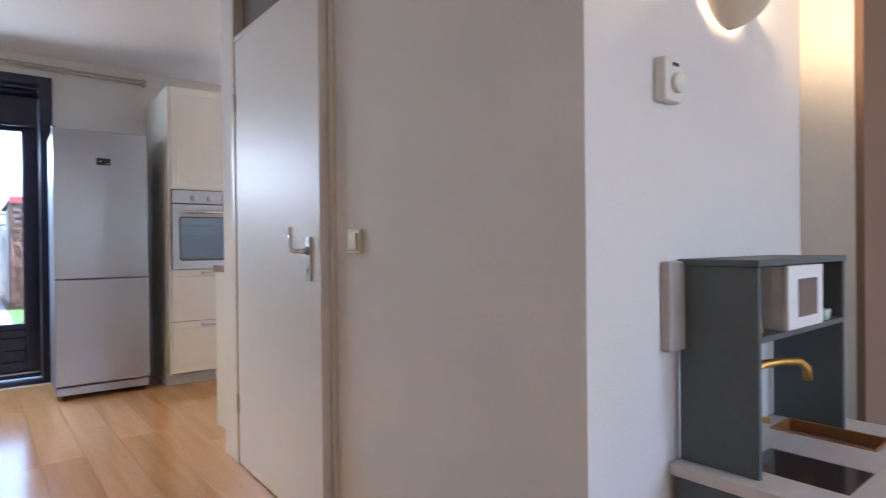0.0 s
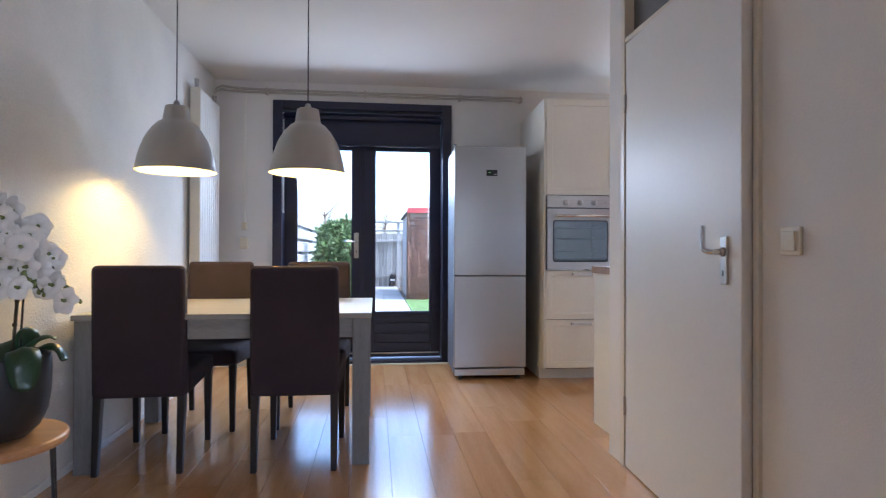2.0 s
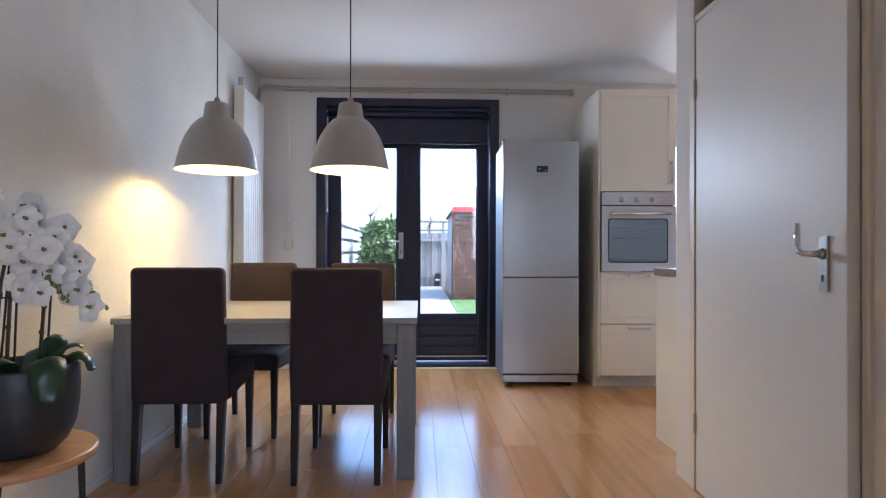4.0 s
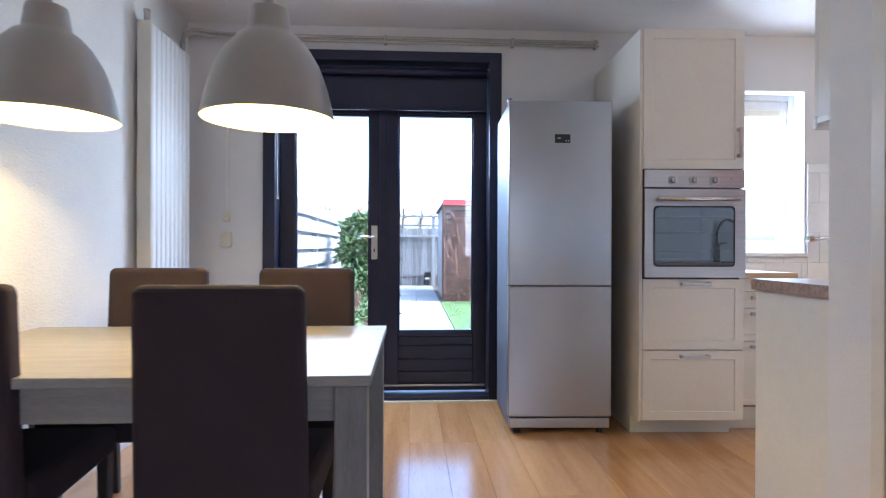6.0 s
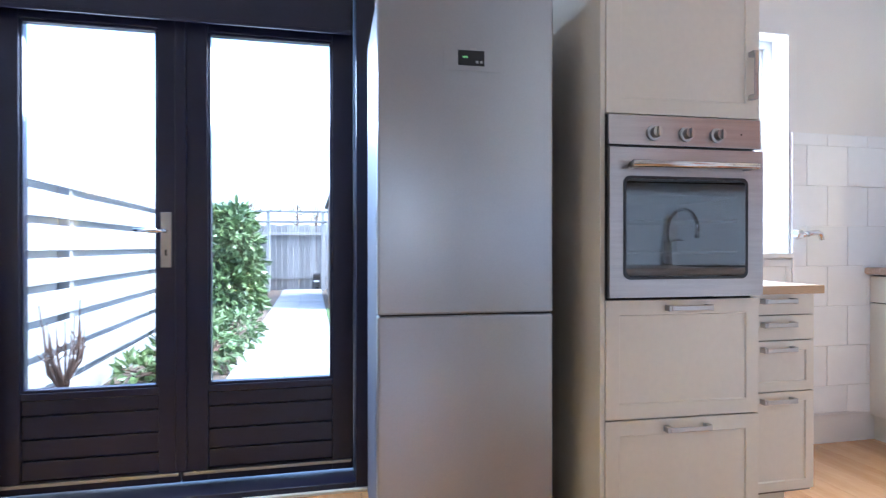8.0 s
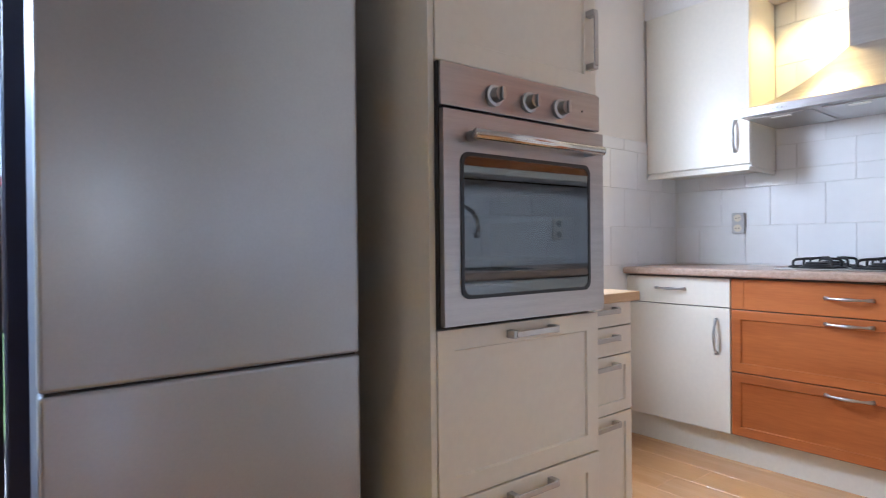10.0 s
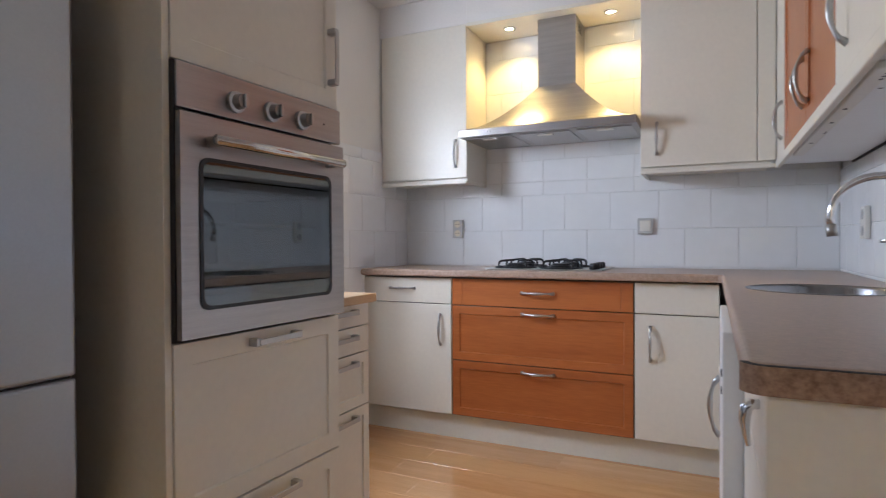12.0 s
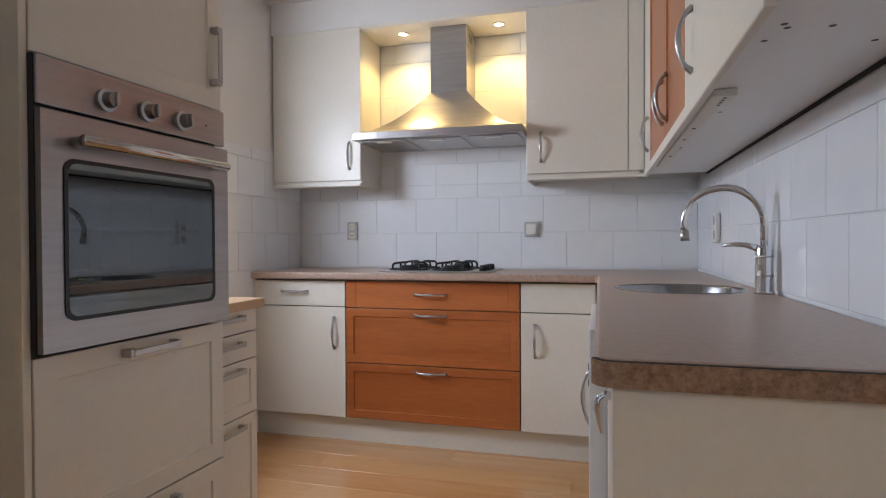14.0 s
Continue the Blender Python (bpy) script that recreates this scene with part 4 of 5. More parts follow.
tower = thing("oven_tower", (3.0, 4.6, 0), "tall ivory kitchen cabinet that houses the oven", "cabinet")
bm = bmesh.new()
box(bm, 2.982, 2.999, 4.604, 5.495, 0.1005, 2.335, 0.001)
box(bm, 2.982, 2.999, 4.745, 5.495, 0, 0.1)
part("side_panel", bm, IVORY_SIDE, tower, "deep ivory side panel")
part("lower_body", bx(2.9995, 3.582, 4.64, 5.20, 0.10, 0.90), GAP_SHADE_BODY, tower)
part("upper_body", bx(2.9995, 3.582, 4.64, 5.20, 1.55, 2.33), GAP_SHADE_BODY, tower)
part("side_panel", bx(3.566, 3.582, 4.624, 5.20, 0.9005, 1.5495), IVORY_SIDE, tower)
part("plinth", bx(3.0, 3.575, 4.745, 4.765, 0.0, 0.0995), IVORY_SIDE, tower)


def shaker(parent, name, axis, face, a0, a1, z0, z1, material=IVORY, rail=0.06, thick=0.019):
    return part(name, frame_front(bmesh.new(), axis, face, a0, a1, z0, z1, thick, rail), material, parent)


d = shaker(tower, "cabinet_door", "y-", 4.60, 3.001, 3.581, 1.541, 2.335, rail=0.075)
bar_handle(d, (3.545, 4.60, 1.690), 0.15, "z", 0.032)
d = shaker(tower, "drawer", "y-", 4.60, 3.001, 3.581, 0.514, 0.915, rail=0.07)
bar_handle(d, (3.300, 4.60, 0.888), 0.15, "x", 0.032)
d = shaker(tower, "drawer", "y-", 4.60, 3.001, 3.581, 0.112, 0.509, rail=0.07)
bar_handle(d, (3.296, 4.60, 0.478), 0.15, "x", 0.032)
turned(tower)

oven = thing("oven", (3.0, 4.6, 0), "stainless steel built-in oven with a glazed door", "oven")
OZ0, OZ1, OP = 0.920, 1.535, 1.430
bm = bmesh.new()
for a in ((3.010, 3.040, 4.606, 5.12, OZ0 + 0.01, OZ1 - 0.01), (3.524, 3.558, 4.606, 5.12, OZ0 + 0.01, OZ1 - 0.01), (3.040, 3.524, 4.606, 5.12, OZ0 + 0.01, 0.975), (3.040, 3.524, 4.606, 5.12, 1.345, OZ1 - 0.01), (3.040, 3.524, 5.00, 5.12, 0.975, 1.345)):
    box(bm, *a)
part("housing", bm, ENAMEL, oven, "dark enamelled oven cavity")
for z in (1.075, 1.185, 1.27):
    rack = bmesh.new()
    for y in [4.64 + i * 0.04 for i in range(9)]:
        tube(rack, [(3.042, y, z), (3.522, y, z)], 0.0025 if y > 4.65 else 0.005, 6)
    part("oven_rack", rack, NICKEL, oven, "steel wire oven rack", smooth=True)
part("baking_tray", bx(3.045, 3.519, 4.64, 4.98, 1.010, 1.026, 0.004), BLACK, oven, "dark baking tray")
part("control_panel", bx(3.002, 3.575, 4.584, 4.604, OP + 0.004, OZ1, 0.003), STEEL_H, oven, "brushed steel control panel")
part("trim_gap", bx(2.9996, 3.0018, 4.590, 4.604, OZ0, OZ1), RUBBER, oven)
bm = bmesh.new()
for a in ((3.002, 3.056, OZ0 + 0.006, OP - 0.006), (3.508, 3.575, OZ0 + 0.006, OP - 0.006), (3.056, 3.508, OZ0 + 0.006, 0.992), (3.056, 3.508, 1.324, OP - 0.006)):
    box(bm, a[0], a[1], 4.574, 4.604, a[2], a[3])
part("door_frame", bm, STEEL_H, oven, "brushed steel door frame")
W0, W1, Z0, Z1, RIM = 3.050, 3.514, 0.986, 1.330, 0.009
bm = bmesh.new()
outer = round_at(W1 - 0.024, Z1 - 0.024, 0.024, 0, 90) + round_at(W0 + 0.024, Z1 - 0.024, 0.024, 90, 180) + round_at(W0 + 0.024, Z0 + 0.024, 0.024, 180, 270) + round_at(W1 - 0.024, Z0 + 0.024, 0.024, 270, 360)
mx, mz = (W0 + W1) / 2, (Z0 + Z1) / 2
inner = [(mx + (x - mx) * (1 - 2 * RIM / (W1 - W0)), mz + (z - mz) * (1 - 2 * RIM / (Z1 - Z0))) for x, z in outer]
rows = [[bm.verts.new((x, y, z)) for x, z in ring] for ring, y in ((outer, 4.5735), (outer, 4.5712), (inner, 4.5712), (inner, 4.5735))]
for p, q in zip(rows, rows[1:]):
    for i in range(len(p)):
        bm.faces.new((p[i], p[(i + 1) % len(p)], q[(i + 1) % len(p)], q[i]))
part("door_seal", bm, BLACK, oven, "black rounded window rim")
bm = bmesh.new()
front = [bm.verts.new((x, 4.5722, z)) for x, z in inner]
rear = [bm.verts.new((x, 4.5732, z)) for x, z in inner]
bm.faces.new(front)
bm.faces.new(rear[::-1])
part("door_glass", bm, OVEN_GLASS, oven, "dark reflecting door glass")
part("oven_handle", tb([(3.062, 4.532, 1.366), (3.520, 4.532, 1.366)], 0.012, 16), BRIGHT_STEEL, oven, "round steel grip rail", smooth=True)
for x in (3.080, 3.500):
    part("handle_post", tb([(x, 4.5735, 1.366), (x, 4.532, 1.366)], 0.0125, 12), STEEL, oven, smooth=True)
for x in (3.163, 3.283, 3.400):
    k = part("knob", tb([(x, 4.5835, 1.475), (x, 4.574, 1.475), (x, 4.572, 1.475), (x, 4.552, 1.475)], [0.026, 0.026, 0.019, 0.017], 20), NICKEL, oven, "round satin control knob")
    part("knob_grip", bx(x - 0.004, x + 0.004, 4.543, 4.5515, 1.459, 1.491, 0.002), NICKEL, k)
part("pilot_light", bx(3.494, 3.499, 4.582, 4.5838, 1.479, 1.484), BLACK, oven)
turned(oven)

side = thing("drawer_cabinet", (3.82, 5.0, 0), "ivory four-drawer base cabinet beside the oven tower", "cabinet")
SX0, SX1, SF = 3.600, 3.945, 4.70
part("body", bx(SX0, SX1, SF + 0.02, 5.30, 0.15, 0.914), GAP_SHADE_BODY, side)
part("side_panel", bx(SX1 + 0.0003, SX1 + 0.003, SF + 0.02, 5.30, 0.15, 0.914), IVORY_SIDE, side)
part("plinth", bx(SX0, SX1 - 0.05, SF + 0.09, SF + 0.11, 0, 0.1495), IVORY_SIDE, side)
for i, (z0, z1, hz) in enumerate(((0.837, 0.915, 0.890), (0.740, 0.833, 0.800), (0.545, 0.736, 0.706), (0.165, 0.541, 0.512))):
    if i < 2:
        d = part("drawer", bx(SX0 + 0.002, SX1 - 0.002, SF, SF + 0.019, z0, z1, 0.002), IVORY, side)
    else:
        d = shaker(side, "drawer", "y-", SF, SX0 + 0.002, SX1 - 0.002, z0, z1, rail=0.05)
    bar_handle(d, (3.772, SF, hz), 0.13, "x", 0.03)
solo("wooden_worktop", bx(SX0 - 0.01, SX1 + 0.036, SF - 0.012, 5.48, 0.9150, 0.947, 0.003), SIDE_TOP, "short oiled beech worktop on the drawer cabinet", "worktop")
wt = thing("wall_tap", (4.61, FY, 1.162), "chrome washing machine tap on the tiled wall", "tap")
part("wall_rose", tb([(4.635, FY - 0.0125, 1.162), (4.635, FY - 0.022, 1.162)], [0.030, 0.026], 18), CHROME, wt, smooth=True)
part("tap_body", tb([(4.635, FY - 0.015, 1.162), (4.635, FY - 0.062, 1.162), (4.641, FY - 0.074, 1.162), (4.665, FY - 0.080, 1.168), (4.700, FY - 0.080, 1.172), (4.722, FY - 0.080, 1.160), (4.730, FY - 0.080, 1.132)],
                    [0.018, 0.018, 0.017, 0.015, 0.014, 0.013, 0.013], 14), CHROME, wt, smooth=True)
part("tap_valve", tb([(4.640, FY - 0.078, 1.162), (4.600, FY - 0.078, 1.162)], 0.017, 14), CHROME, wt, smooth=True)
part("tap_handle", tb([(4.600, FY - 0.078, 1.162), (4.590, FY - 0.078, 1.162), (4.566, FY - 0.078, 1.162), (4.560, FY - 0.078, 1.162)], [0.020, 0.028, 0.027, 0.022], 8), CHROME, wt, "ribbed chrome turning knob")

# ---- hob run ----
HX = 5.13


def base_unit(name, y0, y1, label, group="hob run"):
    u = thing(name, (5.42, (y0 + y1) / 2, 0), label, "cabinet", group)
    part("body", bx(HX + 0.0205, RX - 0.002, y0 + 0.001, y1 - 0.001, 0.14, 0.932), GAP_SHADE_BODY, u)
    return u


u = base_unit("base_cabinet", 4.897, FY - 0.01, "ivory base cabinet with one drawer and a door")
d = part("drawer", bx(HX, HX + 0.019, 4.900, FY - 0.012, 0.782, 0.928, 0.003), IVORY, u)
bow_handle(d, (HX, 5.303, 0.866), (HX, 5.133, 0.866), (-0.03, 0, 0))
d = part("cabinet_door", bx(HX, HX + 0.019, 4.900, FY - 0.012, 0.145, 0.777, 0.003), IVORY, u)
bow_handle(d, (HX, 4.969, 0.720), (HX, 4.969, 0.544), (-0.03, 0, 0))
u = base_unit("drawer_cabinet", 3.898, 4.896, "orange-brown alder drawer cabinet below the hob")
for z0, z1, hz in ((0.779, 0.928, 0.859), (0.466, 0.774, 0.743), (0.148, 0.461, 0.426)):
    bm = frame_front(bmesh.new(), "x-", HX, 3.901, 4.893, z0, z1, 0.02, 0.062 if z0 < 0.7 else 0.06, 0.007 if z0 < 0.7 else 0.0012)
    if z0 > 0.7:
        bm.free()
        bm = bmesh.new()
        box(bm, HX, HX + 0.02, 3.901, 3.961, z0, z1, 0.002)
        box(bm, HX, HX + 0.02, 4.833, 4.893, z0, z1, 0.002)
        box(bm, HX + 0.0006, HX + 0.02, 3.9615, 4.8325, z0, z1, 0.002)
    d = part("drawer", bm, ALDER, u, "alder wood drawer front")
    bow_handle(d, (HX, 4.481, hz), (HX, 4.301, hz), (-0.03, 0, 0))
u = base_unit("base_cabinet", 3.52, 3.897, "ivory base cabinet with one drawer and a door")
d = part("drawer", bx(HX, HX + 0.019, 3.512, 3.894, 0.777, 0.928, 0.003), IVORY, u)
d = part("cabinet_door", bx(HX, HX + 0.019, 3.512, 3.894, 0.145, 0.772, 0.003), IVORY, u)
bow_handle(d, (HX, 3.82, 0.713), (HX, 3.82, 0.542), (-0.03, 0, 0))
solo("plinth", bx(HX + 0.045, HX + 0.06, 3.46, FY - 0.002, 0, 0.139), IVORY_SIDE, "long ivory plinth below the hob cabinets", "plinth")

# sink run, ending beside the hall door
PXE = 2.976
edge = 3.476
solo("end_panel", bx(PXE, PXE + 0.019, SY + 0.015, edge, 0, 0.938, 0.001), IVORY_SIDE, "plain ivory end panel of the sink counter", "panel")
for i, (x0, x1) in enumerate(((PXE + 0.0195, 3.56), (4.161, 4.76), (4.761, 5.128))):
    u = thing("base_cabinet", ((x0 + x1) / 2, 3.2, 0), "ivory base cabinet below the sink counter", "cabinet", "sink run")
    part("body", bx(x0, x1, SY + 0.03, edge - 0.0205, 0.14, 0.936 if i != 1 else 0.74), GAP_SHADE_BODY, u)
    part("drawer", bx(x0 + 0.002, x1 - 0.002, edge - 0.019, edge, 0.790, 0.932, 0.003), IVORY, u)
    d = part("cabinet_door", bx(x0 + 0.002, x1 - 0.002, edge - 0.019, edge, 0.145, 0.785, 0.003), IVORY, u)
    if i:
        bow_handle(d, (x0 + 0.06, edge, 0.725), (x0 + 0.06, edge, 0.547), (0, 0.030, 0))
    else:
        part("hook", tb([(3.09, edge, 0.895), (3.09, edge + 0.010, 0.895), (3.09, edge + 0.018, 0.888), (3.09, edge + 0.020, 0.872), (3.09, edge + 0.018, 0.850), (3.09, edge + 0.015, 0.832)],
                        [0.007, 0.008, 0.009, 0.008, 0.005, 0.003], 12), CHROME, u, "chrome towel hook", smooth=True)
dish = thing("dishwasher", (3.86, 3.2, 0), "white dishwasher whose front stands proud of the cabinets", "dishwasher", "sink run")
part("body", bx(3.562, 4.159, SY + 0.03, edge - 0.001, 0.02, 0.936), WHITE_PAINT, dish)
front = part("door", bx(3.563, 4.158, edge - 0.0005, edge + 0.044, 0.012, 0.932, 0.004), WHITE_PAINT, dish, "plain white appliance door")
bow_handle(front, (4.05, edge + 0.044, 0.725), (4.05, edge + 0.044, 0.547), (0, 0.028, 0))
for z in (0.792, 0.832):
    part("screw_cap", tb([(3.60, edge + 0.0435, z), (3.60, edge + 0.0465, z)], [0.010, 0.008], 10), RUBBER, front, "small dark screw cap")

for x0, x1 in ((PXE + 0.0195, 3.561), (4.160, HX + 0.0445)):
    solo("plinth", bx(x0, x1, edge - 0.06, edge - 0.045, 0, 0.139), IVORY_SIDE, "ivory plinth below the sink cabinets", "plinth")


def outline(points, holes, z0, z1, bev):
    """A flat slab with an outline, round holes and rolled edges."""
    bm = bmesh.new()
    edges = []
    for ring in [points] + holes:
        vs = [bm.verts.new((x, y, z1)) for x, y in ring]
        edges += [bm.edges.new((vs[i], vs[(i + 1) % len(vs)])) for i in range(len(vs))]
    bmesh.ops.triangle_fill(bm, use_beauty=True, use_dissolve=False, edges=edges)
    bm.normal_update()
    for f in bm.faces:
        if f.normal.z < 0:
            f.normal_flip()
    top = list(bm.faces)
    rim = [e for e in edges if e.is_valid]
    low = bmesh.ops.extrude_face_region(bm, geom=top)
    bmesh.ops.translate(bm, verts=[v for v in low["geom"] if isinstance(v, bmesh.types.BMVert)], vec=(0, 0, z0 - z1))
    bmesh.ops.recalc_face_normals(bm, faces=bm.faces)
    bmesh.ops.bevel(bm, geom=[e for e in bm.edges if len(e.link_faces) == 2 and e.calc_face_angle(0) > 1.2 and abs(e.verts[0].co.z - e.verts[1].co.z) < 0.001],
                    offset=bev, segments=4, profile=0.5, affect="EDGES")
    return bm


SKX, SKY, SKR = 4.30, 3.222, 0.208
wt_pts = [(2.966, SY + 0.014)] + [(5.698, SY + 0.014), (5.698, FY - 0.014), (5.09, FY - 0.014), (5.09, 3.518), (5.075, 3.503)] + round_at(2.996, 3.473, 0.03, 90, 180)
hole = [(SKX + SKR * math.cos(a), SKY + SKR * math.sin(a)) for a in [2 * math.pi * i / 48 for i in range(48)]]
wtop = solo("worktop", outline(wt_pts, [hole], 0.9385, 0.979, 0.012), WORKTOP, "L-shaped pinkish beige speckled laminate worktop", "worktop")


def band(off, thick, z0, z1):
    """A strip that follows the worktop's free end and its rounded corner."""
    bm = bmesh.new()
    line = [(-1.0, 0.0, 2.966, SY + 0.016)] + [(math.cos(radians(a)), math.sin(radians(a)), 2.996 + 0.03 * math.cos(radians(a)), 3.473 + 0.03 * math.sin(radians(a))) for a in range(180, 99, -8)]
    rows = [[bm.verts.new((x + nx * d, y + ny * d, z)) for d, z in ((off, z0), (off + thick, z0), (off + thick, z1), (off, z1))] for nx, ny, x, y in line]
    for p, q in zip(rows, rows[1:]):
        for i in range(4):
            bm.faces.new((p[i], p[(i + 1) % 4], q[(i + 1) % 4], q[i]))
    bm.faces.new(rows[0])
    bm.faces.new(rows[-1][::-1])
    bmesh.ops.recalc_face_normals(bm, faces=bm.faces)
    return bm


part("edge_band", band(0.0003, 0.004, 0.9385, 0.9762), WORKTOP_EDGE, wtop, "mottled brown edge band")
part("edge_joint", band(-0.006, 0.0096, 0.9763, 0.9770), RUBBER, wtop, "dark glue line")
sink = thing("sink", (SKX, SKY, 0.974), "round stainless steel inset sink", "sink")
part("bowl", lathe(bmesh.new(), [(SKR + 0.012, 0.9746), (SKR + 0.011, 0.9765), (SKR, 0.977), (SKR - 0.006, 0.968), (SKR - 0.012, 0.88), (SKR - 0.03, 0.83), (SKR - 0.06, 0.818), (0.03, 0.812)], SKX, SKY, 56), mat("sink_steel", (0.34, 0.34, 0.35), 0.2, metal=1.0, var=0.04, bump=0, rvar=0.03), sink, smooth=True)
part("drain", lathe(bmesh.new(), [(0.045, 0.8215), (0.04, 0.825), (0.012, 0.8235)], SKX, SKY, 24, True), CHROME, sink, smooth=True)
tx, ty = 4.13, 2.990
tap = thing("mixer_tap", (tx, ty, 0.974), "tall chrome mixer tap with a swan neck", "tap")
part("base", tb([(tx, ty, 0.9745), (tx, ty, 0.985), (tx, ty, 0.986), (tx, ty, 1.118), (tx, ty, 1.128)], [0.030, 0.030, 0.026, 0.026, 0.023], 24), CHROME, tap, smooth=True)
NZ, NR, ndx, ndy = 1.198, 0.119, 0.24, 0.97    # neck: height of the bow's centre, radius, direction
neck = [(tx, ty, 1.128), (tx, ty, NZ)]
for i in range(17):
    a = radians(192) * i / 16
    r = NR * (1 - math.cos(a))
    neck.append((tx + ndx * r, ty + ndy * r, NZ + NR * math.sin(a)))
part("neck", tb(neck, 0.0115, 16), CHROME, tap, "swan neck spout", smooth=True)
end, back = Vector(neck[-1]), (Vector(neck[-1]) - Vector(neck[-2])).normalized()
part("aerator", tb([end - back * 0.004, end + back * 0.030], 0.0145, 16), NICKEL, tap, smooth=True)
part("lever", tb([(tx, ty + 0.02, 1.120), (tx + 0.010, ty + 0.05, 1.130), (tx + 0.022, ty + 0.085, 1.132), (tx + 0.030, ty + 0.115, 1.128)], [0.012, 0.009, 0.007, 0.005], 12), CHROME, tap, "flat mixer lever", smooth=True)
for z in (1.03, 1.09):
    part("collar", lathe(bmesh.new(), [(0.0262, z), (0.0275, z + 0.003), (0.0262, z + 0.006)], tx, ty, 24), NICKEL, tap, smooth=True)
sink.location.z += 0.005
tap.location.z += 0.005

hob = thing("gas_hob", (5.42, 4.42, 0.974), "four-burner gas hob with black cast iron grates", "hob")
HY0, HY1, HX0, HX1 = 4.065, 4.715, 5.19, 5.63
part("base_plate", bx(HX0, HX1, HY0, HY1, 0.9745, 0.982, 0.003), STEEL, hob, "steel base plate")
for x in (5.30, 5.52):
    for y in (4.305, 4.565):
        dish = part("burner", lathe(bmesh.new(), [(0.098, 0.9825), (0.096, 0.987), (0.062, 0.988), (0.060, 0.998), (0.056, 1.0)], x, y, 32, True), BLACK, hob, "round black burner in a shallow dish", smooth=True)
        part("burner_cap", lathe(bmesh.new(), [(0.048, 1.0005), (0.050, 1.006), (0.044, 1.010)], x, y, 28, True), BLACK, dish, smooth=True)
        bm = bmesh.new()
        for k in range(4):
            a = math.pi / 4 + k * math.pi / 2
            ca, sa = math.cos(a), math.sin(a)
            ring = [(0.112, 0.9835), (0.115, 1.002), (0.112, 1.016), (0.100, 1.023), (0.075, 1.025), (0.040, 1.027), (0.032, 1.023)]
            tube(bm, [(x + ca * u * 0.84, y + sa * u, h) for u, h in ring], 0.0062, 8)
        tube(bm, [(x + 0.108 * math.cos(i * math.pi / 12), y + 0.118 * math.sin(i * math.pi / 12), 0.9875) for i in range(25)], 0.0045, 6)
        part("grate", bm, BLACK, hob, "black pan support with four curved fingers", smooth=True)
for i in range(4):
    x = 5.24 + i * 0.075
    part("knob", tb([(x, 4.115, 0.9825), (x, 4.115, 1.010), (x, 4.115, 1.014)], [0.023, 0.021, 0.017], 16), BLACK, hob, "black control knob", smooth=True)

hob.location.z += 0.005

# ---- wall cabinets ----
UX, UZ0, UZ1 = 5.35, 1.528, 2.455
ul = thing("wall_cabinet", (5.53, 5.2, 1.5), "ivory wall cabinet between window wall and hood", "cabinet", "wall cabinets")
part("body", bx(UX + 0.0195, RX - 0.016, 4.892, FY - 0.013, UZ0 - 0.015, UZ1), IVORY, ul)
d = part("cabinet_door", bx(UX, UX + 0.019, 4.892, FY - 0.014, UZ0, UZ1, 0.003), IVORY, ul)
bow_handle(d, (UX, 4.966, 1.76), (UX, 4.966, 1.595), (-0.03, 0, 0))
part("light_rail", bx(UX - 0.004, UX + 0.016, 4.892, FY - 0.014, UZ0 - 0.036, UZ0 - 0.016, 0.004), IVORY, ul)
part("side_rail", bx(UX + 0.0165, RX - 0.016, 4.892, 4.908, UZ0 - 0.036, UZ0 - 0.016, 0.003), IVORY, ul)
ur = thing("wall_cabinet", (5.53, 3.6, 1.5), "ivory wall cabinet between hood and corner", "cabinet", "wall cabinets")
part("body", bx(UX + 0.0195, RX - 0.016, 3.285, 3.889, UZ0 - 0.015, UZ1), IVORY, ur)
d = part("cabinet_door", bx(UX, UX + 0.019, 3.345, 3.889, UZ0, UZ1, 0.003), IVORY, ur)
bow_handle(d, (UX, 3.808, 1.757), (UX, 3.808, 1.592), (-0.03, 0, 0))
part("corner_post", bx(UX, UX + 0.019, 3.262, 3.341, UZ0, UZ1, 0.003), IVORY, ur)
part("light_rail", bx(UX - 0.004, UX + 0.016, 3.255, 3.889, UZ0 - 0.036, UZ0 - 0.016, 0.004), IVORY, ur)
part("side_rail", bx(UX + 0.0165, RX - 0.016, 3.873, 3.889, UZ0 - 0.036, UZ0 - 0.016, 0.003), IVORY, ur)
UY = 3.26
for i, (x0, x1, m, hs) in enumerate(((3.04, 3.868, IVORY, (3.72,)), (3.870, 4.376, ALDER_UP, (4.33,)), (4.378, 5.028, ALDER_UP, (4.425,)), (5.030, 5.345, IVORY, (5.09,)))):
    u = thing("wall_cabinet", ((x0 + x1) / 2, 3.1, 1.5), "ivory wall cabinet above the sink counter" if m is IVORY else "wall cabinet with an orange-brown alder door", "cabinet", "wall cabinets")
    part("body", bx(x0, x1, SY + 0.014, UY - 0.0195, UZ0 - 0.002, UZ1), IVORY, u)
    if m is IVORY:
        d = part("cabinet_door", bx(x0 + 0.001, x1 - 0.001, UY - 0.019, UY, UZ0, UZ1, 0.003), m, u)
    else:
        d = shaker(u, "cabinet_door", "y+", UY, x0 + 0.001, x1 - 0.001, UZ0, UZ1, m, 0.062)
    for hx in hs:
        bow_handle(d, (hx, UY, 1.755), (hx, UY, 1.588), (0, 0.036, 0))
bottom = thing("bottom_panel", (4.3, 3.1, 1.5), "white panel below the wall cabinets with a strip light", "panel")
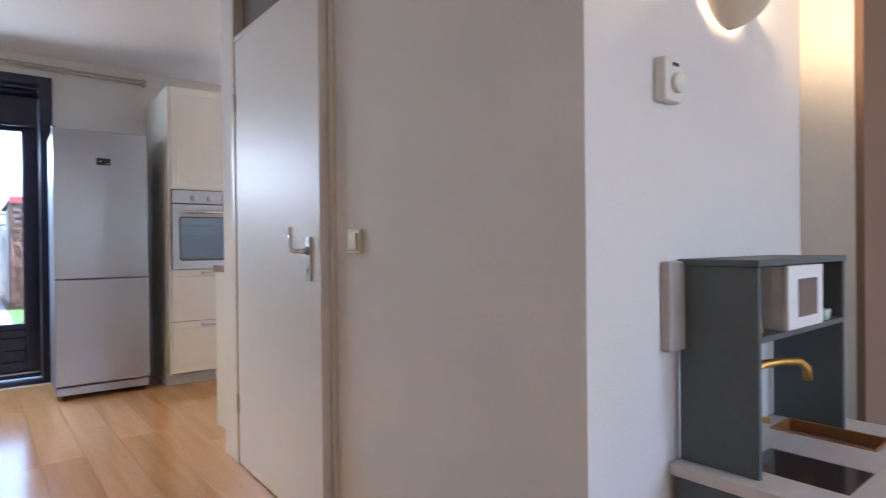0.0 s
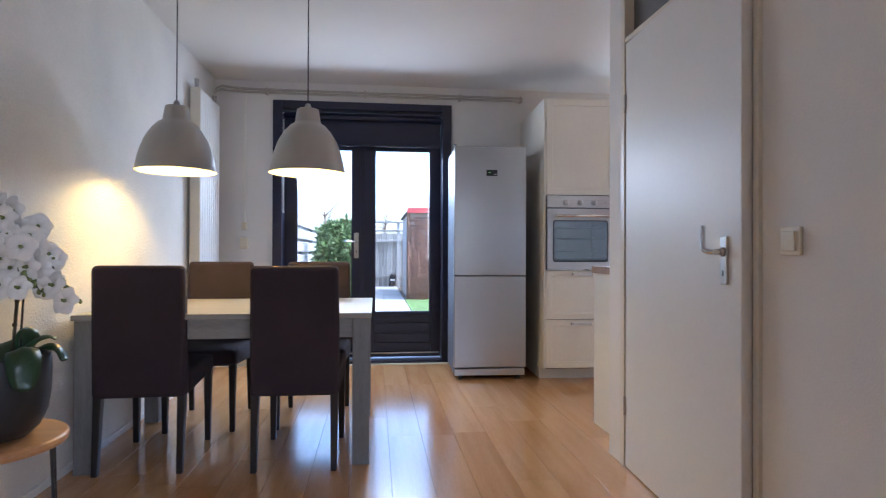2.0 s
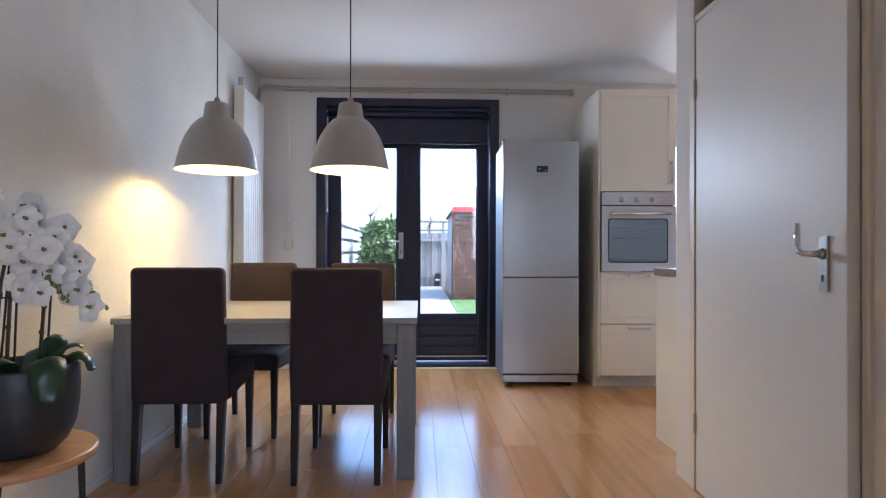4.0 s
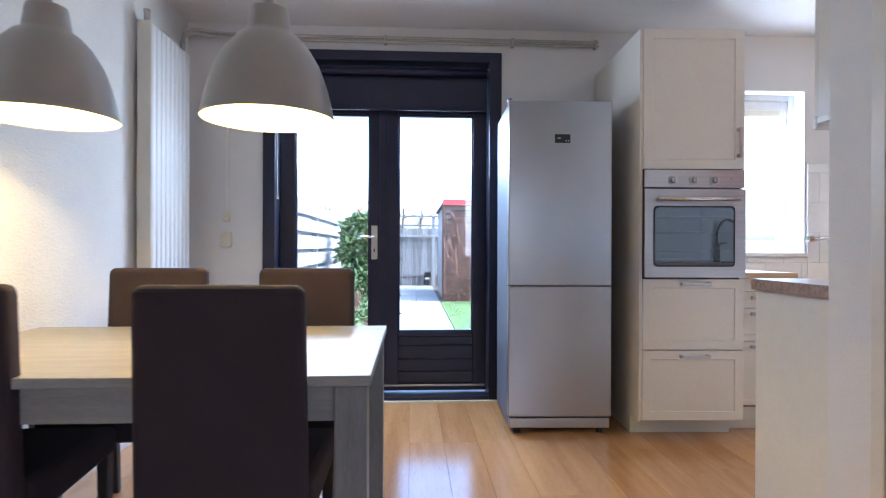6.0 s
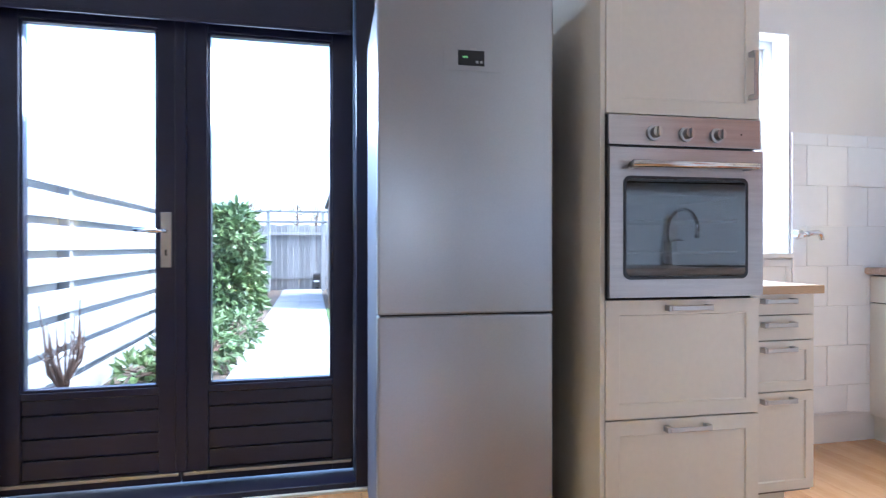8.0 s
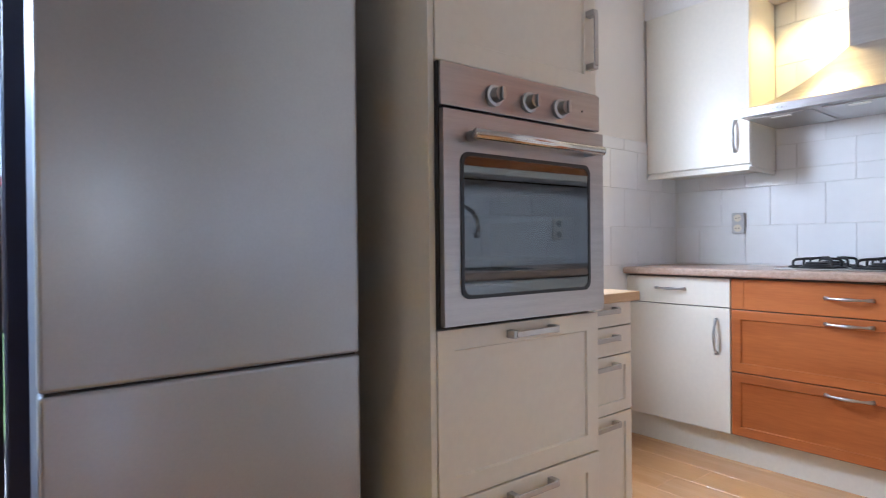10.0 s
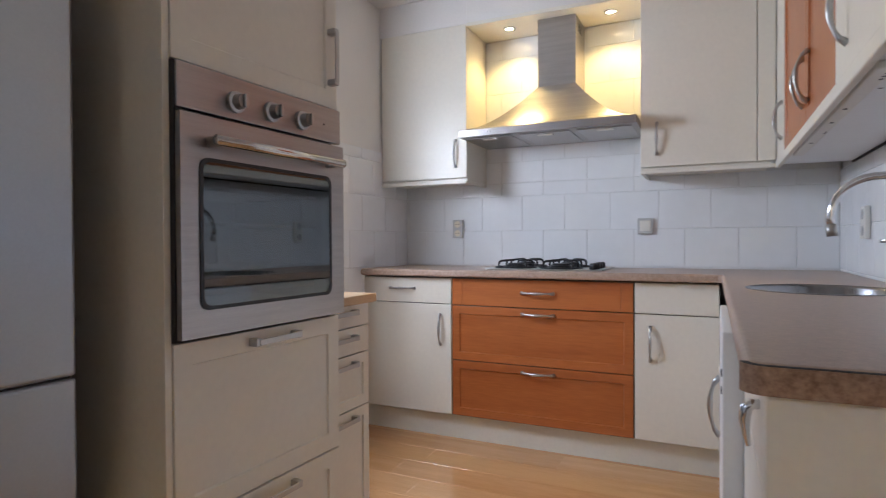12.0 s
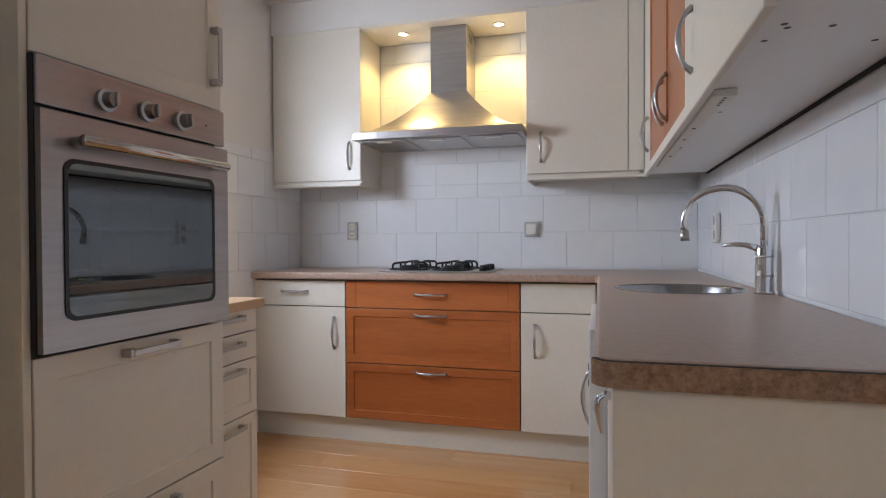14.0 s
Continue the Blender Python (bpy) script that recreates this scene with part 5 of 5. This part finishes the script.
part("board", bx(3.038, 5.36, SY + 0.013, UY - 0.017, UZ0 - 0.022, UZ0 - 0.003), WHITE_PAINT, bottom)
part("light_rail", bx(3.038, 5.345, UY - 0.0165, UY + 0.004, UZ0 - 0.040, UZ0 - 0.002, 0.004), IVORY, bottom)
strip = part("strip_light", bx(3.70, 4.95, 3.195, 3.235, UZ0 - 0.037, UZ0 - 0.0225, 0.004), PLASTIC, bottom, "slim white strip light")
sk = part("power_socket", bx(3.58, 3.695, 3.18, 3.238, UZ0 - 0.04, UZ0 - 0.0225, 0.004), PLASTIC, bottom, "white double power socket")
for x in (3.60, 3.625, 3.65, 3.675, 4.35, 4.38):
    part("socket_hole", bx(x - 0.004, x + 0.004, 3.203, 3.211, UZ0 - 0.0412, UZ0 - 0.0402), BLACK, bottom)
for x, y in ((3.17, 3.20), (3.19, 3.19), (3.20, 3.12), (3.25, 3.21), (3.3, 3.02), (4.0, 3.216), (4.2, 3.216), (4.6, 3.216), (3.85, 3.17)):
    part("screw_hole", tb([(x, y, UZ0 - 0.0225), (x, y, UZ0 - 0.0385 if abs(y - 3.216) < 0.002 else UZ0 - 0.0228)], 0.006, 8), BLACK, bottom)
part("cornice_gap", bx(3.038, 5.36, SY + 0.0125, SY + 0.022, UZ0 - 0.030, UZ0 - 0.0225), RUBBER, bottom)

soffit = bmesh.new()
box(soffit, UX + 0.004, RX, 4.892, FY, UZ1 + 0.002, CEIL)
box(soffit, UX + 0.004, RX, 3.890, 4.891, 2.462, CEIL)
box(soffit, UX + 0.004, RX, UY - 0.004, 3.889, UZ1 + 0.002, CEIL)
box(soffit, 3.04, RX, SY, UY - 0.0045, UZ1 + 0.002, CEIL)
fix(tagged(part("soffit", soffit, PLASTER), "painted soffit above the wall cabinets", "soffit"))
niche = thing("hood_niche", (5.5, 4.38, 2.45), "ivory board with two spotlights above the hood", "niche")
part("ceiling_board", bx(UX + 0.002, RX - 0.016, 3.890, 4.8905, 2.440, 2.4615), IVORY, niche)
for y in (4.667, 4.066):
    s = part("spotlight", lathe(bmesh.new(), [(0.036, 2.4398), (0.038, 2.436), (0.028, 2.434), (0.027, 2.4398)], 5.50, y, 24), CHROME, niche, "recessed chrome spotlight", smooth=True)
    part("lens", lathe(bmesh.new(), [(0.026, 2.4395), (0.026, 2.4375), (0.012, 2.4365)], 5.50, y, 20, True), SPOT_GLOW, niche, "glowing spotlight lens")
    lamp("niche_spot", "SPOT", 3.3, WARM, look((5.50, y, 2.428), (5.51, y, 0)), 0.02, cone=radians(125))

hood = thing("cooker_hood", (5.45, 4.38, 1.7), "brushed steel chimney cooker hood", "hood")
hy0, hy1 = 3.893, 4.880
bm = bmesh.new()
HB, HT = 1.742, 1.785
box(bm, 5.20, RX - 0.017, hy0, hy1, HB, HT, 0.003)
part("rim", bm, STEEL_H, hood, "steel rim with filters below")
bm = bmesh.new()
N = 12
cy0, cy1, cx0 = 4.250, 4.473, 5.44
rows = []
for i in range(N + 1):
    t = i / N
    f = t ** 0.62
    z = HT + (2.045 - HT) * t
    y0, y1, x0 = hy0 + 0.01 + (cy0 - hy0 - 0.01) * f, hy1 - 0.01 + (cy1 - hy1 + 0.01) * f, 5.215 + (cx0 - 5.215) * f
    rows.append([bm.verts.new(p) for p in ((RX - 0.017, y0, z), (x0, y0, z), (x0, y1, z), (RX - 0.017, y1, z))])
for a, b in zip(rows, rows[1:]):
    for j in range(4):
        bm.faces.new((a[j], a[(j + 1) % 4], b[(j + 1) % 4], b[j]))
part("canopy", bm, STEEL, hood, "curved steel canopy")
part("chimney", bx(cx0, RX - 0.017, cy0, cy1, 2.04, 2.4395, 0.002), STEEL, hood, "square steel chimney")
for i in range(4):
    part("vent_slot", bx(cx0 + 0.06, cx0 + 0.16, cy0 - 0.001, cy0 + 0.0005, 2.36 + i * 0.014, 2.366 + i * 0.014), BLACK, hood)
for y0 in (3.92, 4.245, 4.57):
    f = part("filter", bx(5.25, 5.63, y0, y0 + 0.285, HB - 0.006, HB - 0.0005, 0.002), NICKEL, hood, "metal grease filter")
    part("filter_catch", bx(5.27, 5.30, y0 + 0.10, y0 + 0.185, HB - 0.012, HB - 0.0065, 0.002), PLASTIC, f)
for i in range(4):
    part("push_button", bx(5.195, 5.1999, 4.66 + i * 0.02, 4.672 + i * 0.02, 1.757, 1.768, 0.001), NICKEL, hood)

# sockets on the tiles
s = thing("double_socket", (RX, 5.093, 1.23), "grey double wall socket on the tiles", "socket")
part("plate", bx(RX - 0.036, RX - 0.0145, 5.058, 5.128, 1.165, 1.285, 0.004), mat("grey_plastic", (0.50, 0.50, 0.49), 0.45), s)
for z in (1.195, 1.255):
    part("outlet", tb([(RX - 0.0362, 5.093, z), (RX - 0.0375, 5.093, z)], 0.022, 18), OLD_PLASTIC, s)
    for dy in (-0.009, 0.009):
        part("pin_hole", bx(RX - 0.0385, RX - 0.0376, 5.093 + dy - 0.003, 5.093 + dy + 0.003, z - 0.003, z + 0.003), BLACK, s)
s = thing("light_switch", (RX, 3.898, 1.225), "grey framed light switch on the tiles", "switch")
part("plate", bx(RX - 0.034, RX - 0.0145, 3.855, 3.941, 1.18, 1.27, 0.004), bpy.data.materials["grey_plastic"], s)
part("rocker", bx(RX - 0.040, RX - 0.0342, 3.868, 3.928, 1.193, 1.257, 0.003), PLASTIC, s)
s = thing("double_socket", (5.05, SY, 1.20), "white double wall socket above the sink counter", "socket")
part("plate", bx(5.03, 5.11, SY + 0.0145, SY + 0.036, 1.14, 1.28, 0.005), PLASTIC, s)
for z in (1.175, 1.245):
    part("outlet", tb([(5.07, SY + 0.0362, z), (5.07, SY + 0.0375, z)], 0.022, 18), mat("grey_outlet", (0.4, 0.4, 0.4), 0.5), s)

# ---- garden ----
GZ0 = -0.10
bm = bmesh.new()
vs = [bm.verts.new(p) for p in ((-300, -600, GZ0), (300, -600, GZ0), (300, 600, GZ0), (-300, 600, GZ0))]
bm.faces.new(vs)
fix(tagged(part("ground", bm, SOIL_OUT), "bare brown garden soil", "ground"))
bm = bmesh.new()
box(bm, 2.32, 6.6, 7.4, 13.9, GZ0, GZ0 + 0.03)
tagged(part("lawn", bm, GRASS), "narrow green lawn beside the path", "lawn", kind="stuff")
rng = random.Random(9)
bm = bmesh.new()
for _ in range(6000):
    x, y = rng.uniform(2.34, 4.2), rng.uniform(7.5, 13.8)
    h, a, w = rng.uniform(0.015, 0.035), rng.uniform(0, 6.28), 0.004
    c, s = math.cos(a) * w, math.sin(a) * w
    z = GZ0 + 0.029
    v = [bm.verts.new(p) for p in ((x - c, y - s, z), (x + c, y + s, z), (x + s * 2, y - c * 2, z + h))]
    bm.faces.new(v)
tagged(part("grass_blades", bm, GRASS), "short green grass blades", "grass", kind="stuff")


def leafy(name, blobs, n, size, material, label, category, trunk, seed, bark=BARK):
    """A shrub: thin branching stems and a crown of many folded leaves around several centres."""
    r = random.Random(seed)
    base = trunk[0]
    t = thing(name, base, label, category)
    bm = bmesh.new()
    for c, rad in blobs:
        p0, p1 = Vector(base), Vector(c)
        tube(bm, [p0, p0.lerp(p1, 0.5) + Vector((r.uniform(-.06, .06), r.uniform(-.06, .06), 0.05)), p1], [0.03, 0.02, 0.008], 6)
        for _ in range(5):
            q = p1 + Vector((r.gauss(0, 0.5), r.gauss(0, 0.5), r.gauss(0, 0.4))) * rad
            tube(bm, [p0.lerp(p1, 0.7), q], [0.010, 0.004], 5)
    part("trunk", bm, bark, t, "thin brown branches")
    bm = bmesh.new()
    for i in range(n):
        c, rad = blobs[r.randrange(len(blobs))]
        d = Vector((r.gauss(0, 1), r.gauss(0, 1), r.gauss(0, 1))).normalized()
        p = Vector(c) + d * rad * (r.uniform(0.45, 1.0) ** 0.5) * r.uniform(0.8, 1.12)
        if p.z < GZ0 + 0.02:
            continue
        ax = (d + Vector((r.gauss(0, 0.6), r.gauss(0, 0.6), r.gauss(0, 0.5) - 0.3))).normalized()
        s = ax.orthogonal().normalized()
        s.rotate(Matrix.Rotation(r.uniform(0, 6.28), 3, ax))
        L, W = size * r.uniform(0.7, 1.3), size * 0.26 * r.uniform(0.8, 1.2)
        up = ax.cross(s) * W * 0.35
        v = [bm.verts.new(q) for q in (p, p + ax * L * 0.5 - s * W + up, p + ax * L, p + ax * L * 0.5 + s * W + up, p + ax * L * 0.5)]
        bm.faces.new((v[0], v[1], v[4]))
        bm.faces.new((v[1], v[2], v[4]))
        bm.faces.new((v[2], v[3], v[4]))
        bm.faces.new((v[3], v[0], v[4]))
    part("crown", bm, material, t)
    return t


leafy("laurel_shrub", [((0.98, 10.8, 0.50), 0.32), ((1.10, 11.2, 0.78), 0.32), ((0.95, 11.3, 1.05), 0.32), ((1.10, 10.9, 1.18), 0.28), ((1.00, 11.1, 1.40), 0.27), ((1.15, 11.1, 0.42), 0.26), ((0.78, 10.9, 1.0), 0.27), ((0.78, 11.2, 1.36), 0.25), ((0.74, 11.0, 0.55), 0.28)],
      4200, 0.125, SHRUB, "dense green laurel shrub beside the garden path", "shrub", [(1.0, 11.05, GZ0)], 3)
leafy("ground_shrub", [((0.95, 8.3, 0.02), 0.22), ((1.15, 8.7, 0.05), 0.24), ((0.75, 8.7, 0.05), 0.22), ((1.05, 9.1, 0.10), 0.26), ((0.6, 8.2, -0.02), 0.18), ((1.18, 9.7, 0.12), 0.26), ((0.85, 9.9, 0.15), 0.26), ((1.22, 10.3, 0.10), 0.24)],
      1400, 0.10, SHRUB, "low green ground cover below the fence", "shrub", [(1.0, 8.7, GZ0)], 5)
leafy("garden_hedge", [((5.3, 10.4, 0.5), 0.5), ((6.0, 10.6, 0.7), 0.55), ((5.6, 10.5, 1.1), 0.45), ((6.4, 10.6, 1.3), 0.45), ((5.2, 10.6, 1.35), 0.35)],
      1500, 0.12, SHRUB, "climbing hedge outside the kitchen window", "hedge", [(5.6, 10.6, GZ0)], 7)
sap = thing("bare_sapling", (0.60, 6.75, GZ0), "small leafless sapling in front of the fence", "sapling")
bm = bmesh.new()
r = random.Random(12)
tube(bm, [(0.60, 6.75, GZ0), (0.605, 6.745, 0.12), (0.595, 6.75, 0.26)], [0.026, 0.022, 0.016], 8)
for i in range(20):
    a, h = r.uniform(0, 6.28), r.uniform(0.14, 0.27)
    q = Vector((0.60, 6.75, h))
    e = q + Vector((math.cos(a) * r.uniform(0.08, 0.15), math.sin(a) * 0.13, r.uniform(0.26, 0.56)))
    mid = q.lerp(e, 0.5) + Vector((math.cos(a) * 0.035, math.sin(a) * 0.035, 0))
    tube(bm, [q, mid, e], [0.009, 0.006, 0.0025], 5)
    tube(bm, [mid, mid + Vector((r.uniform(-0.07, 0.07), r.uniform(-0.05, 0.05), r.uniform(0.06, 0.14)))], [0.004, 0.002], 4)
part("branches", bm, BARK, sap)

pol = thing("pollard_stump", (0.925, 8.6, GZ0), "short pollarded trunk with reddish twigs", "stump")
part("trunk", tb([(0.925, 8.6, GZ0), (0.935, 8.6, 0.1), (0.925, 8.6, 0.28), (0.925, 8.6, 0.36)], [0.075, 0.06, 0.065, 0.10], 10), BARK, pol, smooth=True)
bm = bmesh.new()
for i in range(70):
    a, k = r.uniform(0, 6.28), r.uniform(0.02, 0.1)
    q = Vector((0.925 + math.cos(a) * k, 8.6 + math.sin(a) * k, 0.33))
    tube(bm, [q, q + Vector((math.cos(a) * 0.09, math.sin(a) * 0.09, r.uniform(0.1, 0.28)))], [0.008, 0.003], 5)
part("twigs", bm, VINE, pol)

# slatted boundary fence
fence = thing("slatted_fence", (0.25, 12.5, GZ0), "pale painted fence of level boards on posts", "fence")
for i, y in enumerate((5.95, 7.72, 10.2, 12.6, 15.0, 17.4)):
    part("post", bx(0.19, 0.27, y, y + 0.08, GZ0, 1.715, 0.004), FENCE_GREY, fence, "grey weathered post")
for k in range(8):
    z = 1.705 - k * 0.230
    for y0, y1 in ((5.9, 10.235), (10.245, 15.03), (15.04, 18.9)):
        part("board", bx(0.271, 0.293, y0, y1, z - 0.178, z, 0.004), FENCE_WHITE, fence)
        if k < 7:
            part("rear_board", bx(0.165, 0.187, y0, y1, z - 0.265, z - 0.140, 0.004), FENCE_WHITE, fence)
part("base_board", bx(0.268, 0.292, 5.9, 18.9, GZ0 - 0.02, GZ0 + 0.135, 0.004), FENCE_GREY, fence, "grey base board")

# fence at the end with a gate and a lattice above
ef = thing("board_fence", (2.0, 19.2, GZ0), "weathered grey board fence with a gate", "fence")
for i in range(38):
    x = 0.2 + i * 0.152
    part("board", bx(x, x + 0.14, 19.2 + (i % 2) * 0.015, 19.22 + (i % 2) * 0.015, GZ0, 1.665 + 0.015 * ((i * 7) % 3), 0.004), FENCE_GREY, ef)
for z in (0.2, 1.4):
    part("rail", bx(0.2, 6.0, 19.14, 19.195, z, z + 0.08, 0.004), FENCE_GREY, ef)
perg = thing("garden_pergola", (2.0, 18.6, GZ0), "weathered timber pergola before the back fence", "pergola")
for x in (0.9, 2.3):
    part("post", bx(x, x + 0.09, 18.5, 18.59, GZ0, 1.989, 0.005), FENCE_GREY, perg)
for z in (1.72, 1.99):
    part("beam", bx(0.4, 4.0, 18.46, 18.63, z, z + 0.05, 0.004), FENCE_GREY, perg)
for i in range(14):
    part("slat", bx(0.5 + i * 0.25, 0.54 + i * 0.25, 18.3, 18.8, 2.041, 2.08, 0.003), FENCE_GREY, perg)
bag = thing("bag", (2.17, 19.05, GZ0), "small black bag with a white stripe against the gate", "bag")
bm = bx(2.07, 2.27, 18.96, 19.12, GZ0, 0.36, 0.05, seg=3)
for v in bm.verts:
    v.co.x += 0.10 * (v.co.z - 0.1)
part("bag_body", bm, BLACK, bag)
part("stripe", bx(2.11, 2.25, 18.955, 18.9595, 0.12, 0.17), WHITE_PAINT, bag, "white stripe")

# brick shed with a red roof edge and dry climber
shed = thing("brick_shed", (3.6, 14.6, GZ0), "brick garden shed with a red roof edge and dry vines", "shed")
part("core", bx(2.43, 5.2, 13.93, 17.3, GZ0, 2.02), MORTAR, shed)
part("roof", bx(2.36, 5.3, 13.80, 17.4, 2.021, 2.06), RUBBER, shed)
part("roof_edge", bx(2.37, 5.32, 13.77, 13.799, 2.0, 2.13, 0.006), ROOF_RED, shed, "red fascia board")
part("corner_post", bx(2.36, 2.44, 13.82, 13.90, GZ0, 2.0, 0.004), BARK, shed, "dark timber corner post")
part("shed_window", bx(2.75, 3.6, 13.885, 13.899, 0.9, 1.6), mat("dim_shed_glass", (0.25, 0.28, 0.32), 0.1), shed)
bm = bmesh.new()
r = random.Random(21)
for _ in range(760):
    low = r.random() < 0.55
    p = Vector((r.uniform(2.42, 3.5), 13.88 - r.uniform(0, 0.22 if low else 0.10), GZ0 + (r.uniform(0, 0.9) if low else r.uniform(0.3, 1.8))))
    pts, turn = [p], r.uniform(0, 6.28)
    for _ in range(7):
        turn += r.uniform(-0.9, 0.9)
        p = p + Vector((math.cos(turn) * 0.085, r.uniform(-0.03, 0.03), math.sin(turn) * 0.10 + 0.01))
        p = Vector((max(p.x, 2.40), min(p.y, 13.885), min(max(p.z, GZ0), 1.97)))
        pts.append(p)
    tube(bm, pts, r.uniform(0.005, 0.010), 4)
v = thing("dry_vine", (2.9, 13.9, GZ0), "leafless brown climber on the shed wall", "vine")
part("stems", bm, VINE, v)

# houses and trees far behind
bm = bmesh.new()
r = random.Random(30)
for k in range(14):
    x, y = -14 + k * 2.4 + r.uniform(-0.6, 0.6), 46 + r.uniform(-3, 3)
    tube(bm, [(x, y, GZ0), (x, y, 2.2), (x + r.uniform(-0.3, 0.3), y, 4.2)], [0.16, 0.11, 0.04], 6)
    for _ in range(26):
        h = r.uniform(1.2, 4.0)
        a = r.uniform(0, 6.28)
        q = Vector((x, y, h))
        e = q + Vector((math.cos(a) * 1.1, math.sin(a) * 0.8, r.uniform(0.2, 1.2)))
        tube(bm, [q, e], [0.035, 0.012], 4)
tagged(part("far_trees", bm, BARK), "row of bare winter trees in the distance", "trees", kind="stuff")


# ---- pieces of floors, walls and paths ----
def piece_mesh(name, sx, sy, sz, bev, material):
    bm = bmesh.new()
    box(bm, -sx / 2, sx / 2, -sy / 2, sy / 2, -sz, 0, bev, 1)
    me = bpy.data.meshes.new(name)
    bm.to_mesh(me)
    bm.free()
    me.materials.append(material)
    return me


def piece(name, me, parent, loc, rot=None):
    ob = new(name, me)
    ob.parent = parent
    base = ORIGIN.get(parent, Vector())
    ob.location = Vector(loc) - base
    if rot:
        ob.rotation_euler = rot
    return ob


PW, PL, GAP = 0.192, 1.285, 0.0013
cache = {}
rng = random.Random(2)
x = LX + 0.013
while x < RX:
    w = min(PW, RX - x)
    y = -3.6 - rng.uniform(0, PL)
    top = 5.50
    while y < top:
        y0, y1 = max(y, -3.6), min(y + PL, top)
        if y1 - y0 > 0.03:
            key = (round(w, 3), round(y1 - y0, 2))
            if key not in cache:
                cache[key] = piece_mesh("plank", w - GAP, key[1] - GAP, 0.011, 0.0004, LAMINATE)
            piece("plank", cache[key], floor, (x + w / 2, (y0 + y1) / 2, 0))
        y += PL
    x += PW

TW, TH, TG = 0.2745, 0.2215, 0.0022


def tiles(parent, axis, face, u_ref, u0, u1, z_ref, z0, z1, n_hide=()):
    """Glazed tiles in running bond. axis 'x': wall faces -x, u is y; 'y+' faces +y and 'y-' faces -y, u is x."""
    k = 0
    for row in range(-6, 8):
        a, b = z_ref + row * TH, z_ref + (row + 1) * TH
        a, b = max(a, z0), min(b, z1)
        if b - a < 0.02:
            continue
        off = u_ref + (TW / 2 if row % 2 else 0)
        i0 = math.floor((u0 - off) / TW)
        for i in range(i0, i0 + 40):
            p, q = max(off + i * TW, u0), min(off + (i + 1) * TW, u1)
            if q - p < 0.02:
                continue
            key = (round(q - p, 3), round(b - a, 3))
            if key not in tcache:
                tcache[key] = piece_mesh("tile", key[0] - TG, key[1] - TG, 0.007, 0.0014, TILE)
            c, z = (p + q) / 2, (a + b) / 2
            if axis == "x":
                piece("tile", tcache[key], parent, (face - 0.0125, c, z), Matrix(((0, 0, -1), (-1, 0, 0), (0, 1, 0))).to_euler())
            elif axis == "y+":
                piece("tile", tcache[key], parent, (c, face + 0.0125, z), Matrix(((-1, 0, 0), (0, 0, 1), (0, 1, 0))).to_euler())
            else:
                piece("tile", tcache[key], parent, (c, face - 0.0125, z), Matrix(((1, 0, 0), (0, 0, -1), (0, 1, 0))).to_euler())


tcache = {}
ZR = 0.987
sp = fix(tagged(part("splashback", bx(RX - 0.0085, RX - 0.0005, SY + 0.009, FY - 0.0005, 0.976, 2.4395), GROUT), "white glazed tile splashback in running bond", "tiles"))
tiles(sp, "x", RX, 4.511, SY + 0.013, FY - 0.013, ZR, 0.978, 1.515)
tiles(sp, "x", RX, 4.511, 3.891, 4.890, ZR, 1.5155, 2.439)
sp = fix(tagged(part("splashback", bx(2.862, RX - 0.0009, SY + 0.0005, SY + 0.0085, 0.976, 1.50), GROUT), "white glazed tile splashback above the sink counter", "tiles"))
tiles(sp, "y+", SY, 3.882, 2.864, RX - 0.013, ZR, 0.978, 1.498)
sp = fix(tagged(part("splashback", bx(KX1 + 0.012, RX - 0.0009, FY - 0.0085, FY - 0.0005, 0.16, 1.72), GROUT), "white tiles beside the kitchen window", "tiles"))
tiles(sp, "y-", FY, 4.70, KX1 + 0.014, RX - 0.013, ZR, 0.17, 1.718)
sp = fix(tagged(part("splashback", bx(4.03, KX1 + 0.0115, FY - 0.0085, FY - 0.0005, 0.16, KZ0 - 0.036), GROUT), "white tiles below the kitchen window", "tiles"))
tiles(sp, "y-", FY, 4.70, 4.032, KX1 + 0.0112, ZR, 0.17, KZ0 - 0.038)

path = thing("pavement", (1.8, 12, GZ0), "pale concrete slab path to the back gate", "path", kind="structure")
part("bedding", bx(1.31, 2.30, FY + 0.35, 19.0, GZ0 - 0.02, GZ0 + 0.015), MORTAR, path)
sm = piece_mesh("slab", 0.494, 0.494, 0.04, 0.006, SLAB)
rng = random.Random(6)
for j in range(26):
    for i in range(2):
        piece("slab", sm, path, (1.56 + i * 0.5, 6.2 + j * 0.5, GZ0 + 0.03 + rng.uniform(-0.003, 0.003)))
bmesh_brick = piece_mesh("brick", 0.20, 0.022, 0.052, 0.003, BRICK)
for row in range(32):
    for i in range(9):
        x = 2.45 + i * 0.212 + (0.106 if row % 2 else 0)
        z = GZ0 + 0.06 + row * 0.063
        if 2.64 < x < 3.7 and 0.86 < z < 1.66:
            continue
        piece("brick", bmesh_brick, shed, (x + 0.1, 13.922, z))
